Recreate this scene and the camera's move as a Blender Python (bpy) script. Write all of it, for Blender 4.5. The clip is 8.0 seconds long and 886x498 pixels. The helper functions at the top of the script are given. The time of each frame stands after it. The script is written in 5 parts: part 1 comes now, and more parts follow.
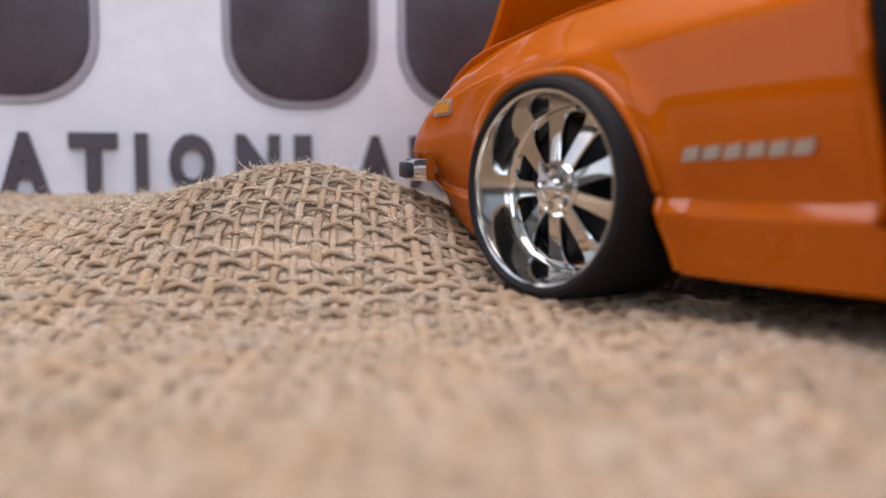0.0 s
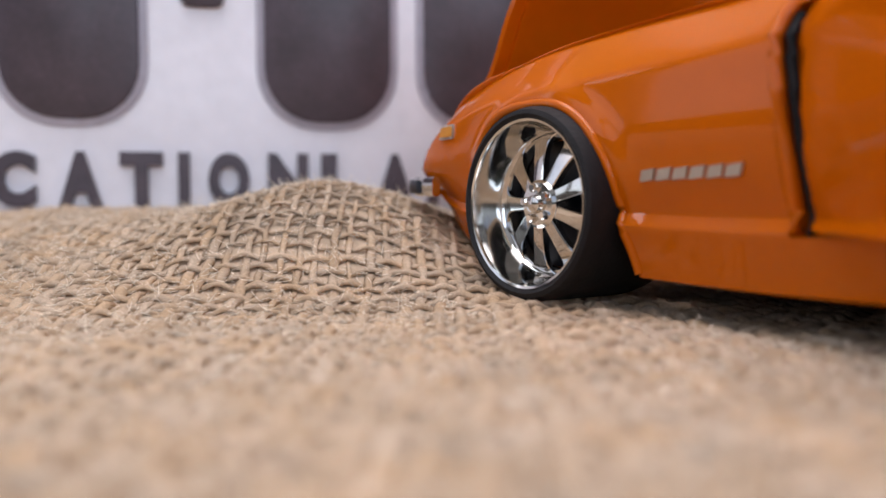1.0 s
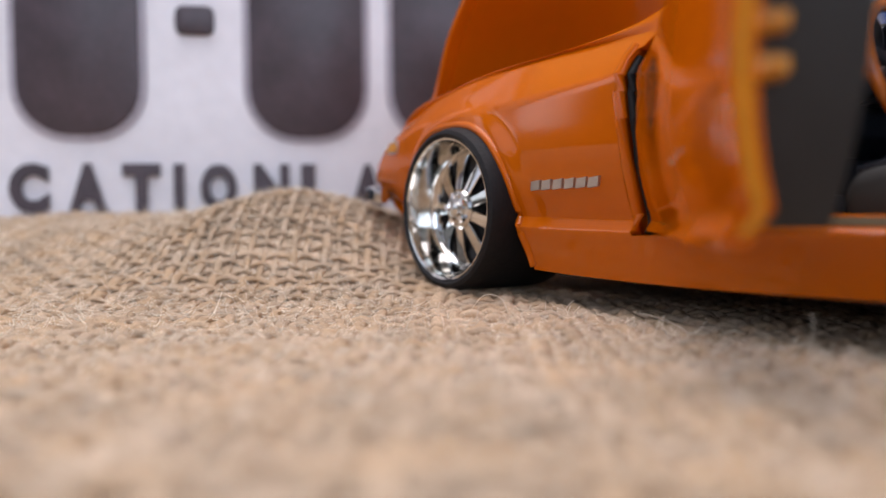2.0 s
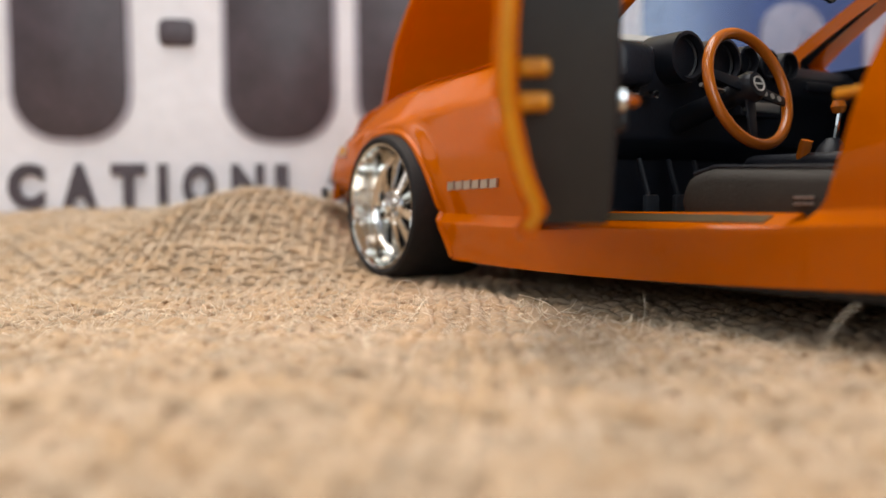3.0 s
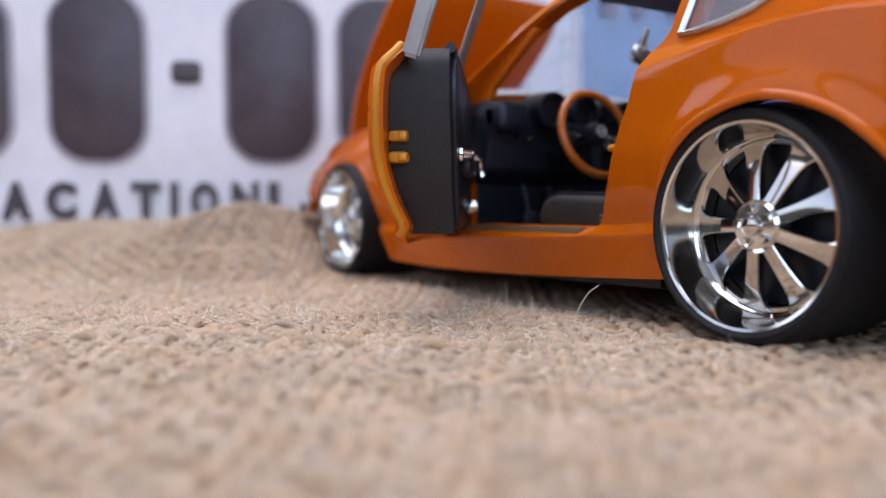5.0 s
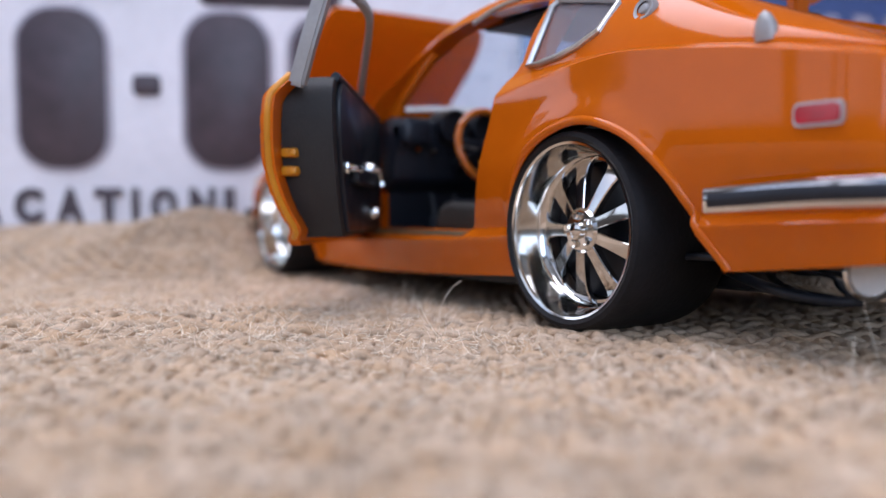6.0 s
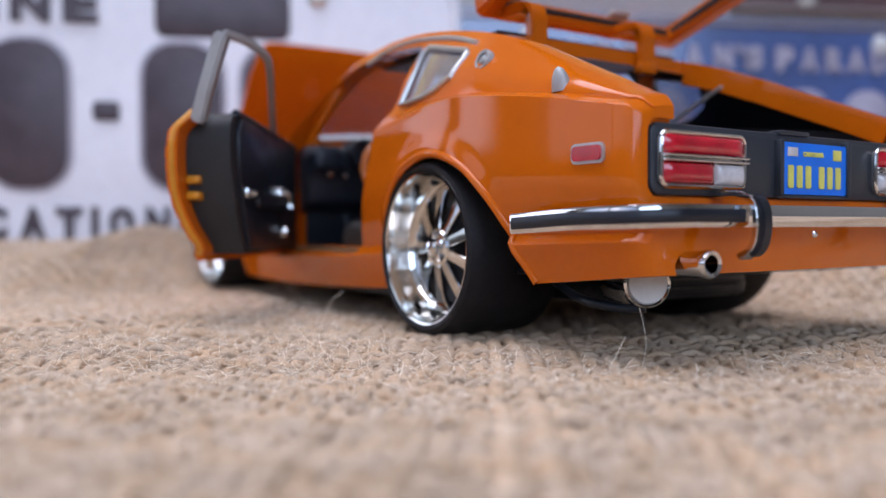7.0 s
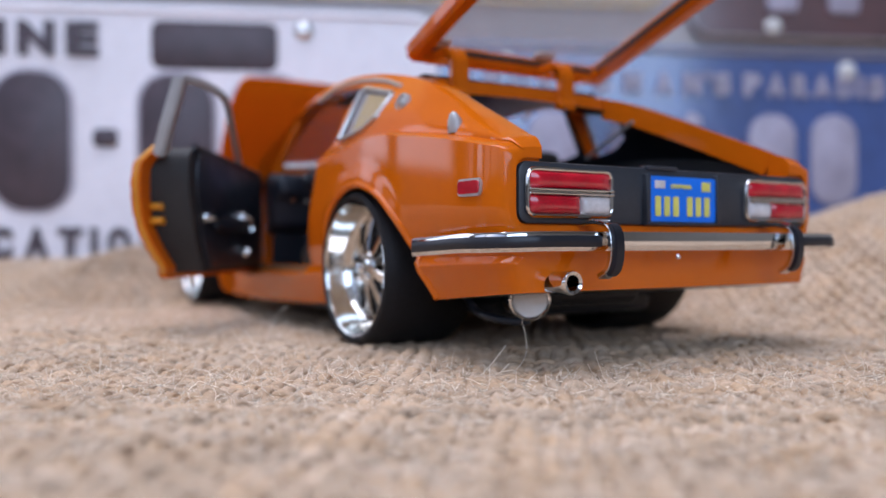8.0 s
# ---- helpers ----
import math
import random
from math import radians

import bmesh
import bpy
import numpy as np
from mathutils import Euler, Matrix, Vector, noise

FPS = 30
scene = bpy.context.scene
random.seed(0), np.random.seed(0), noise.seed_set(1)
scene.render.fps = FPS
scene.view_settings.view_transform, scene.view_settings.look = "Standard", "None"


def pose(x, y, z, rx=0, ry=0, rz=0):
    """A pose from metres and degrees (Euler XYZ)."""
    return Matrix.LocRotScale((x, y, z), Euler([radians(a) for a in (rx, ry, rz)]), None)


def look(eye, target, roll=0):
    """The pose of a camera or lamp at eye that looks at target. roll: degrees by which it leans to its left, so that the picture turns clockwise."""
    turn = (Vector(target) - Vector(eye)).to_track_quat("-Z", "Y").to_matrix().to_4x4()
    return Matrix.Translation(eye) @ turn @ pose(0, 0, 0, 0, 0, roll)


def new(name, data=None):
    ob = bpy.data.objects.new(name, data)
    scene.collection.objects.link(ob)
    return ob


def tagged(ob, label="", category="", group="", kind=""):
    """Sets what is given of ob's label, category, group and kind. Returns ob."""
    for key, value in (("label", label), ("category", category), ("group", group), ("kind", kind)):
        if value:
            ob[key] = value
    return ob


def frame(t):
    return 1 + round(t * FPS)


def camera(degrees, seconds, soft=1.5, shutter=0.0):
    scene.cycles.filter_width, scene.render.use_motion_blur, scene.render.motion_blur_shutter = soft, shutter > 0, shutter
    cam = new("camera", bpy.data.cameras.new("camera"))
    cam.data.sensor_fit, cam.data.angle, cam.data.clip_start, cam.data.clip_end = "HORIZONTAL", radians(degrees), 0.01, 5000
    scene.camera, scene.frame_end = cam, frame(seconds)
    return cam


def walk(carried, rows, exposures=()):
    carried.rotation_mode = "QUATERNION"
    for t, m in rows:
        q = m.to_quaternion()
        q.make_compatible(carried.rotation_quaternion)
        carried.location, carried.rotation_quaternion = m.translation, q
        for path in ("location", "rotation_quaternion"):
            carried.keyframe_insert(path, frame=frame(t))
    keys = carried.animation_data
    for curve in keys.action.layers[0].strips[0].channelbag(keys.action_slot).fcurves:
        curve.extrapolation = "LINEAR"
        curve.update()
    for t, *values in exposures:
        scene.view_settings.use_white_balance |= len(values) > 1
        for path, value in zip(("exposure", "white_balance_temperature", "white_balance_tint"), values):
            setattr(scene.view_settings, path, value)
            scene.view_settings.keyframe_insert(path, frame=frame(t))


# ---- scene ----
# A 1:18 model car on burlap. Sizes below are in metres of the full-size car; S takes them to the model's true size.
S = 1 / 18
cam = camera(56.00, 8.0)
cam.data.dof.use_dof = True
cam.data.dof.focus_distance = 2.4 * S
cam.data.dof.aperture_fstop = 11.5
PATH = [
    (0, (0.8895, 2.2243, 0.3118), (2.4601, 0.9940, 0.1728), -0.26),
    (0.5, (0.7778, 2.2773, 0.3181), (2.3796, 1.0863, 0.1928), -0.19),
    (1, (0.5746, 2.3370, 0.3154), (2.1981, 1.1740, 0.2086), -0.11),
    (2.5, (-0.2156, 2.3768, 0.3232), (1.4454, 1.2676, 0.2190), -0.35),
    (3, (-0.4317, 2.3383, 0.3282), (1.2377, 1.2425, 0.2175), -0.30),
    (3.5, (-0.6354, 2.3434, 0.3421), (1.0411, 1.2583, 0.2321), -0.45),
    (4, (-0.8456, 2.4293, 0.3530), (0.8377, 1.3546, 0.2463), -0.43),
    (5.5, (-1.6144, 2.5541, 0.3587), (0.0749, 1.4871, 0.2705), -0.21),
    (6, (-1.8723, 2.4455, 0.3677), (-0.1895, 1.3682, 0.2803), -0.30),
    (6.5, (-2.1621, 2.3516, 0.3778), (-0.4828, 1.2680, 0.3019), -0.33),
    (7, (-2.4266, 2.3056, 0.3787), (-0.7491, 1.2177, 0.3307), -0.19),
    (7.5, (-2.6582, 2.2663, 0.3888), (-0.9701, 1.1941, 0.3620), -0.23),
    (8, (-2.9256, 2.1914, 0.3978), (-1.2197, 1.1474, 0.3901), -0.17),
]
EXPOSURES = [(0.0, -0.06, 6300, 15), (1.2, 0.0, 6300, 15), (2.4, 0.0, 6300, 15), (3.0, 0.18, 7350, 10), (3.4, 0.04, 7350, 10), (3.9, 0.0, 6050, 14), (8.0, 0.0, 5650, 16)]
walk(cam, [(t, look(Vector(eye) * S, Vector(target) * S, roll)) for t, eye, target, roll in PATH], EXPOSURES)

# ---- light ----
world = bpy.data.worlds.new("sky")
scene.world = world
world.use_nodes = True
sky = world.node_tree.nodes.new("ShaderNodeTexSky")
sky.sky_type, sky.sun_disc, sky.sun_elevation, sky.sun_rotation = "NISHITA", False, radians(40), radians(20)
world.node_tree.links.new(sky.outputs[0], world.node_tree.nodes["Background"].inputs[0])
world.node_tree.nodes["Background"].inputs[1].default_value = 0.1


def window_light(name, eye, target, wide, high, watts, tint):
    data = bpy.data.lights.new(name, "AREA")
    data.shape, data.size, data.size_y, data.energy, data.color = "RECTANGLE", wide, high, watts, tint
    ob = new(name, data)
    ob.matrix_world = look(eye, target)
    return ob


window_light("window_daylight", (-0.45, 1.95, 0.86), (-0.45, 0.0, 0.86), 2.6, 1.1, 2.0, (1.0, 0.97, 0.97))
window_light("window_daylight", (1.43, 1.95, 0.86), (1.43, 0.0, 0.86), 0.94, 1.1, 0.6, (1.0, 0.97, 0.97))
window_light("window_daylight", (2.15, 1.0, 0.95), (0.0, 1.0, 0.95), 1.8, 1.2, 11, (1.0, 0.97, 0.97))
window_light("window_daylight", (-1.95, 0.85, 0.87), (0.0, 0.85, 0.87), 2.06, 1.16, 28, (0.74, 0.87, 1.0))
# Overhead source added out of view, to brighten the burlap against the car's sides.
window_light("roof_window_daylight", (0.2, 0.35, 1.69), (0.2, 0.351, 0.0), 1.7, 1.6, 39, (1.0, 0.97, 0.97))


# ---- materials ----
def shader(name, colour, rough=0.5, metal=0.0, coat=0.0, spec=0.5):
    m = bpy.data.materials.new(name)
    m.use_nodes = True
    b = m.node_tree.nodes["Principled BSDF"]
    b.inputs["Base Color"].default_value = (*colour, 1)
    b.inputs["Roughness"].default_value = rough
    b.inputs["Metallic"].default_value = metal
    b.inputs["Coat Weight"].default_value = coat
    b.inputs["Coat Roughness"].default_value = 0.07
    b.inputs["Specular IOR Level"].default_value = spec
    return m


def vary(m, scale, amount, bump=0.0, bump_scale=None, island=0.0, rough=0.0, random_object=0.0):
    """Two scales of noise over the base colour, fine relief, and a shade of its own for each piece."""
    t, b = m.node_tree, m.node_tree.nodes["Principled BSDF"]
    base = tuple(b.inputs["Base Color"].default_value)
    coord = t.nodes.new("ShaderNodeTexCoord")
    total = None
    for k, (sc, am) in enumerate(((scale, amount), (scale * 9, amount * 0.6))):
        n = t.nodes.new("ShaderNodeTexNoise")
        n.inputs["Scale"].default_value, n.inputs["Detail"].default_value = sc, 4
        t.links.new(coord.outputs["Object"], n.inputs["Vector"])
        r = t.nodes.new("ShaderNodeMapRange")
        r.inputs["From Min"].default_value, r.inputs["From Max"].default_value = 0.3, 0.7
        r.inputs["To Min"].default_value, r.inputs["To Max"].default_value = 1 - am, 1 + am
        t.links.new(n.outputs[0], r.inputs["Value"])
        if total is None:
            total = r.outputs[0]
        else:
            mul = t.nodes.new("ShaderNodeMath")
            mul.operation = "MULTIPLY"
            t.links.new(total, mul.inputs[0])
            t.links.new(r.outputs[0], mul.inputs[1])
            total = mul.outputs[0]
        if k == 0 and rough:
            rr = t.nodes.new("ShaderNodeMapRange")
            r0 = b.inputs["Roughness"].default_value
            rr.inputs["From Min"].default_value, rr.inputs["From Max"].default_value = 0.3, 0.7
            rr.inputs["To Min"].default_value, rr.inputs["To Max"].default_value = max(0, r0 - rough), r0 + rough
            t.links.new(n.outputs[0], rr.inputs["Value"])
            t.links.new(rr.outputs[0], b.inputs["Roughness"])
    if island or random_object:
        g = t.nodes.new("ShaderNodeNewGeometry" if island else "ShaderNodeObjectInfo")
        r = t.nodes.new("ShaderNodeMapRange")
        spread = island or random_object
        r.inputs["To Min"].default_value, r.inputs["To Max"].default_value = 1 - spread, 1 + spread
        t.links.new(g.outputs["Random Per Island" if island else "Random"], r.inputs["Value"])
        mul = t.nodes.new("ShaderNodeMath")
        mul.operation = "MULTIPLY"
        t.links.new(total, mul.inputs[0])
        t.links.new(r.outputs[0], mul.inputs[1])
        total = mul.outputs[0]
    mix = t.nodes.new("ShaderNodeMix")
    mix.data_type, mix.blend_type = "RGBA", "MULTIPLY"
    mix.inputs["Factor"].default_value = 1
    mix.inputs["A"].default_value = base
    t.links.new(total, mix.inputs["B"])
    t.links.new(mix.outputs["Result"], b.inputs["Base Color"])
    if bump:
        n = t.nodes.new("ShaderNodeTexNoise")
        n.inputs["Scale"].default_value, n.inputs["Detail"].default_value = bump_scale or scale * 6, 5
        t.links.new(coord.outputs["Object"], n.inputs["Vector"])
        bp = t.nodes.new("ShaderNodeBump")
        bp.inputs["Strength"].default_value, bp.inputs["Distance"].default_value = bump, 0.0004
        t.links.new(n.outputs[0], bp.inputs["Height"])
        t.links.new(bp.outputs[0], b.inputs["Normal"])
    return m


PAINT = vary(shader("orange_paint", (0.56, 0.116, 0.0003), 0.4, 0.0, 1.0, 0.0), 25, 0.04)
PAINT.node_tree.nodes["Principled BSDF"].inputs["Coat IOR"].default_value = 1.38
PAINT_DULL = vary(shader("amber_orange_plastic", (0.60, 0.235, 0.006), 0.36), 60, 0.12)
BLACK = vary(shader("black_plastic", (0.010, 0.012, 0.018), 0.38, spec=0.4), 120, 0.2, rough=0.1)
VINYL = vary(shader("charcoal_vinyl", (0.012, 0.015, 0.023), 0.42, spec=0.45), 150, 0.15, 0.25, 2500)
SEATING = vary(shader("brown_grey_vinyl", (0.032, 0.028, 0.024), 0.6), 150, 0.15, 0.3, 2500)
PANEL = vary(shader("satin_black_panel", (0.024, 0.028, 0.036), 0.40), 150, 0.15, 0.1, 3000)
RUBBER = vary(shader("tyre_rubber", (0.011, 0.010, 0.011), 0.6, spec=0.25), 120, 0.25, 0.25, 1500)
CHROME = vary(shader("chrome", (0.72, 0.72, 0.715), 0.06, 1.0), 90, 0.04, rough=0.03)
WHEEL_CHROME = vary(shader("wheel_chrome", (0.66, 0.645, 0.615), 0.10, 1.0), 90, 0.05, rough=0.03)
SILVER = vary(shader("silver_paint", (0.52, 0.51, 0.50), 0.32, 0.75), 120, 0.06)
WHITE_METAL = vary(shader("bright_silver", (0.62, 0.61, 0.59), 0.35, 0.0), 120, 0.06)
DOOR_END = vary(shader("flat_charcoal", (0.023, 0.022, 0.022), 0.6, spec=0.35), 150, 0.12, 0.2, 2500)
SILL = vary(shader("dull_bronze_sill", (0.11, 0.075, 0.035), 0.5, 0.3), 120, 0.15)
DULL = vary(shader("satin_silver", (0.34, 0.33, 0.325), 0.45, 0.3), 120, 0.08)
RED = vary(shader("red_lens", (0.44, 0.004, 0.016), 0.15, 0.0, 1.0, 0.4), 300, 0.2)
CLEAR = vary(shader("frosted_clear_lens", (0.58, 0.55, 0.55), 0.2, 0.0, 1.0), 300, 0.15)
BLUE = vary(shader("blue_plate_paint", (0.008, 0.165, 0.78), 0.35, 0.0, 0.4), 200, 0.08)
YELLOW = vary(shader("yellow_print", (0.66, 0.61, 0.12), 0.45), 300, 0.1)
ORANGE_KNOB = vary(shader("orange_gloss_plastic", (0.55, 0.14, 0.012), 0.25, 0.0, 0.6), 200, 0.08)
JUTE = vary(shader("jute_yarn", (0.555, 0.418, 0.298), 0.9, spec=0.15), 90, 0.14, random_object=0.10)


def fibrous(m):
    """Twisted fibres along a yarn: fine streaks and relief that follow its length."""
    t, b = m.node_tree, m.node_tree.nodes["Principled BSDF"]
    uv, mapping = t.nodes.new("ShaderNodeTexCoord"), t.nodes.new("ShaderNodeMapping")
    mapping.inputs["Scale"].default_value = (7.0, 9.0, 1.0)
    mapping.inputs["Rotation"].default_value = (0, 0, 0.25)
    n = t.nodes.new("ShaderNodeTexNoise")
    n.inputs["Scale"].default_value, n.inputs["Detail"].default_value, n.inputs["Roughness"].default_value = 1.0, 4, 0.7
    t.links.new(uv.outputs["UV"], mapping.inputs[0])
    t.links.new(mapping.outputs[0], n.inputs["Vector"])
    bump = t.nodes.new("ShaderNodeBump")
    bump.inputs["Strength"].default_value, bump.inputs["Distance"].default_value = 0.8, 0.0005
    t.links.new(n.outputs[0], bump.inputs["Height"])
    t.links.new(bump.outputs[0], b.inputs["Normal"])
    r = t.nodes.new("ShaderNodeMapRange")
    r.inputs["From Min"].default_value, r.inputs["From Max"].default_value = 0.3, 0.7
    r.inputs["To Min"].default_value, r.inputs["To Max"].default_value = 0.78, 1.14
    t.links.new(n.outputs[0], r.inputs["Value"])
    mix = t.nodes.new("ShaderNodeMix")
    mix.data_type, mix.blend_type = "RGBA", "MULTIPLY"
    mix.inputs["Factor"].default_value = 1
    t.links.new(b.inputs["Base Color"].links[0].from_socket, mix.inputs["A"])
    t.links.new(r.outputs[0], mix.inputs["B"])
    t.links.new(mix.outputs["Result"], b.inputs["Base Color"])
    patches, share = t.nodes.new("ShaderNodeTexNoise"), t.nodes.new("ShaderNodeMapRange")
    patches.inputs["Scale"].default_value, patches.inputs["Detail"].default_value = 160, 4
    t.links.new(uv.outputs["Object"], patches.inputs["Vector"])
    share.inputs["From Min"].default_value, share.inputs["From Max"].default_value = 0.38, 0.66
    t.links.new(patches.outputs[0], share.inputs["Value"])
    golden = t.nodes.new("ShaderNodeMix")
    golden.data_type, golden.blend_type = "RGBA", "MULTIPLY"
    golden.inputs["B"].default_value = (0.97, 0.88, 0.76, 1)
    t.links.new(share.outputs[0], golden.inputs["Factor"])
    t.links.new(mix.outputs["Result"], golden.inputs["A"])
    t.links.new(golden.outputs["Result"], b.inputs["Base Color"])
    return m


fibrous(JUTE)
JUTE_UNDER = vary(shader("jute_shade", (0.545, 0.405, 0.282), 0.95, spec=0.1), 90, 0.25, 0.8, 3500)
FIBRE = vary(shader("jute_fibre", (0.88, 0.77, 0.61), 0.7, spec=0.3), 200, 0.15, island=0.25)
PLATE_WHITE = vary(shader("aged_white_plate", (0.78, 0.75, 0.785), 0.42, 0.0, 0.2), 22, 0.06, 0.15, 400, rough=0.08)
PLATE_INK = vary(shader("maroon_black_ink", (0.060, 0.042, 0.052), 0.45), 90, 0.25)
PLATE_EMBOSS = vary(shader("lilac_grey_emboss", (0.40, 0.37, 0.42), 0.45), 40, 0.12)
PLATE_BLUE = vary(shader("navy_plate", (0.050, 0.092, 0.27), 0.42, 0.0, 1.0, 0.3), 14, 0.18, 0.15, 400)
PLATE_PALE = vary(shader("pale_lilac_ink", (0.36, 0.33, 0.41), 0.45), 90, 0.15)
PLATE_MAROON = vary(shader("maroon_plate", (0.085, 0.035, 0.038), 0.4, 0.0, 1.0), 20, 0.15, 0.15, 400)
PLATE_YELLOW = vary(shader("yellow_plate", (0.62, 0.42, 0.10), 0.4, 0.0, 1.0), 20, 0.15)
for enamel in (PLATE_BLUE, PLATE_MAROON, PLATE_YELLOW):
    gloss = enamel.node_tree.nodes["Principled BSDF"].inputs
    gloss["Coat IOR"].default_value, gloss["Coat Roughness"].default_value = 1.8, 0.14
STEEL = vary(shader("worn_steel_edge", (0.33, 0.31, 0.32), 0.4, 0.8), 60, 0.15)
WALL_PAINT = vary(shader("wall_paint", (0.32, 0.30, 0.275), 0.8), 3, 0.06, 0.1, 60)
# Unseen north walls made dark so the car's flank mirrors less light.
DIMMED_WALL = vary(shader("dark_wall_paint", (0.10, 0.088, 0.075), 0.8), 3, 0.06, 0.1, 60)
CEILING_PAINT = vary(shader("ceiling_paint", (0.50, 0.48, 0.46), 0.9), 3, 0.04)
BOARD = vary(shader("pale_board", (0.42, 0.40, 0.41), 0.7), 12, 0.08, 0.1, 200)
WOOD = vary(shader("oak_table", (0.22, 0.13, 0.07), 0.5), 8, 0.25, 0.1, 120)
FLOOR = vary(shader("floor_boards", (0.22, 0.15, 0.10), 0.5), 6, 0.2)


def glass_material(name, tint, rough=0.0):
    m = bpy.data.materials.new(name)
    m.use_nodes = True
    t = m.node_tree
    t.nodes.clear()
    out, mix = t.nodes.new("ShaderNodeOutputMaterial"), t.nodes.new("ShaderNodeMixShader")
    clear, gloss, fr = t.nodes.new("ShaderNodeBsdfTransparent"), t.nodes.new("ShaderNodeBsdfGlossy"), t.nodes.new("ShaderNodeFresnel")
    clear.inputs[0].default_value = (*tint, 1)
    gloss.inputs["Roughness"].default_value = rough
    fr.inputs["IOR"].default_value = 1.07
    t.links.new(fr.outputs[0], mix.inputs[0])
    t.links.new(clear.outputs[0], mix.inputs[1])
    t.links.new(gloss.outputs[0], mix.inputs[2])
    t.links.new(mix.outputs[0], out.inputs[0])
    return m


QUARTER_PANE = glass_material("pale_plastic_glazing", (0.80, 0.84, 0.90), 0.05)


def hazy(m, colour, share):
    """Mixes a share of diffuse colour into a pane: plastic haze and painted reflections."""
    t = m.node_tree
    out = t.nodes["Material Output"]
    mix, dull = t.nodes.new("ShaderNodeMixShader"), t.nodes.new("ShaderNodeBsdfDiffuse")
    dull.inputs[0].default_value = (*colour, 1)
    mix.inputs[0].default_value = share
    t.links.new(out.inputs[0].links[0].from_socket, mix.inputs[1])
    t.links.new(dull.outputs[0], mix.inputs[2])
    t.links.new(mix.outputs[0], out.inputs[0])


# The hatch pane's pale haze paints in the bright surroundings it would reflect.
HATCH_PANE = glass_material("hazy_plastic_hatch_glass", (0.92, 0.94, 0.96), 0.03)
hazy(HATCH_PANE, (0.62, 0.62, 0.68), 0.26)
# The windscreen's blue haze paints in a sheen of reflected sky.
SCREEN = glass_material("bluish_plastic_windscreen", (0.84, 0.92, 0.99), 0.02)
hazy(SCREEN, (0.40, 0.54, 0.84), 0.12)
# Pinkish-grey veil on the quarter panes: plastic haze and painted reflection together.
hazy(QUARTER_PANE, (0.44, 0.40, 0.42), 0.24)


# ---- mesh helpers (sizes of the full-size car) ----
def finish(name, data, materials, parent=None, label="", smooth=40):
    """Links a mesh, scaled to the model's size, as one object under its parent."""
    data.transform(Matrix.Scale(S, 4))
    if not len(data.materials):
        for m in materials if isinstance(materials, (list, tuple)) else [materials]:
            data.materials.append(m)
    if smooth:
        data.polygons.foreach_set("use_smooth", [True] * len(data.polygons))
        data.set_sharp_from_angle(angle=radians(smooth))
    ob = new(name, data)
    ob.parent = parent
    if label:
        ob["label"] = label
    return ob


def part(name, bm, materials, parent=None, label="", smooth=40):
    bmesh.ops.recalc_face_normals(bm, faces=bm.faces)
    data = bpy.data.meshes.new(name)
    bm.to_mesh(data)
    bm.free()
    return finish(name, data, materials, parent, label, smooth)


def again(ob, parent, m=None):
    """Another object on the same mesh, for alike pieces."""
    o = new(ob.name.split(".")[0], ob.data)
    o.parent = parent
    if m is not None:
        o.matrix_basis = m
    if "label" in ob:
        o["label"] = ob["label"]
    return o


def thing(name, label, category, group="", kind=""):
    return tagged(new(name), label, category, group, kind)


def scaled(m):
    """A pose given in full-size metres, at the model's size."""
    return Matrix.Translation(m.translation * S) @ m.to_3x3().to_4x4()


def join(*meshes):
    out = bmesh.new()
    for b in meshes:
        data = bpy.data.meshes.new("joined")
        b.to_mesh(data)
        b.free()
        out.from_mesh(data)
        bpy.data.meshes.remove(data)
    return out


def moved(bm, m):
    bm.transform(m)
    return bm


def block(x0, x1, y0, y1, z0, z1, bevel=0.0, segments=2):
    bm = bmesh.new()
    bmesh.ops.create_cube(bm, size=1)
    bm.transform(Matrix.Translation(((x0 + x1) / 2, (y0 + y1) / 2, (z0 + z1) / 2)) @ Matrix.Diagonal((x1 - x0, y1 - y0, z1 - z0, 1)))
    if bevel:
        bmesh.ops.bevel(bm, geom=bm.edges[:], offset=bevel, segments=segments, affect="EDGES", profile=0.5)
    return bm


def prism(outline, axis, lo, hi, bevel=0.0, segments=2):
    """A flat outline pushed through along an axis. The outline gives the two other coordinates, in x, y, z order."""
    bm = bmesh.new()
    put = {"x": lambda p, d: (d, p[0], p[1]), "y": lambda p, d: (p[0], d, p[1]), "z": lambda p, d: (p[0], p[1], d)}[axis]
    a = [bm.verts.new(put(p, lo)) for p in outline]
    b = [bm.verts.new(put(p, hi)) for p in outline]
    bm.faces.new(a)
    bm.faces.new(b[::-1])
    for i in range(len(a)):
        j = (i + 1) % len(a)
        bm.faces.new((a[j], a[i], b[i], b[j]))
    bmesh.ops.recalc_face_normals(bm, faces=bm.faces)
    if bevel:
        bmesh.ops.bevel(bm, geom=bm.edges[:], offset=bevel, segments=segments, affect="EDGES", profile=0.5)
    return bm


def lathe(profile, steps=48, closed=False):
    """A profile of (radius, y) turned round the y axis."""
    bm = bmesh.new()
    rings = []
    for i in range(steps):
        a = 2 * math.pi * i / steps
        rings.append([bm.verts.new((r * math.cos(a), y, r * math.sin(a))) for r, y in profile])
    n = len(profile)
    for i in range(steps):
        p, q = rings[i], rings[(i + 1) % steps]
        for k in range(n if closed else n - 1):
            bm.faces.new((p[k], p[(k + 1) % n], q[(k + 1) % n], q[k]))
    bmesh.ops.remove_doubles(bm, verts=bm.verts, dist=1e-5)
    return bm


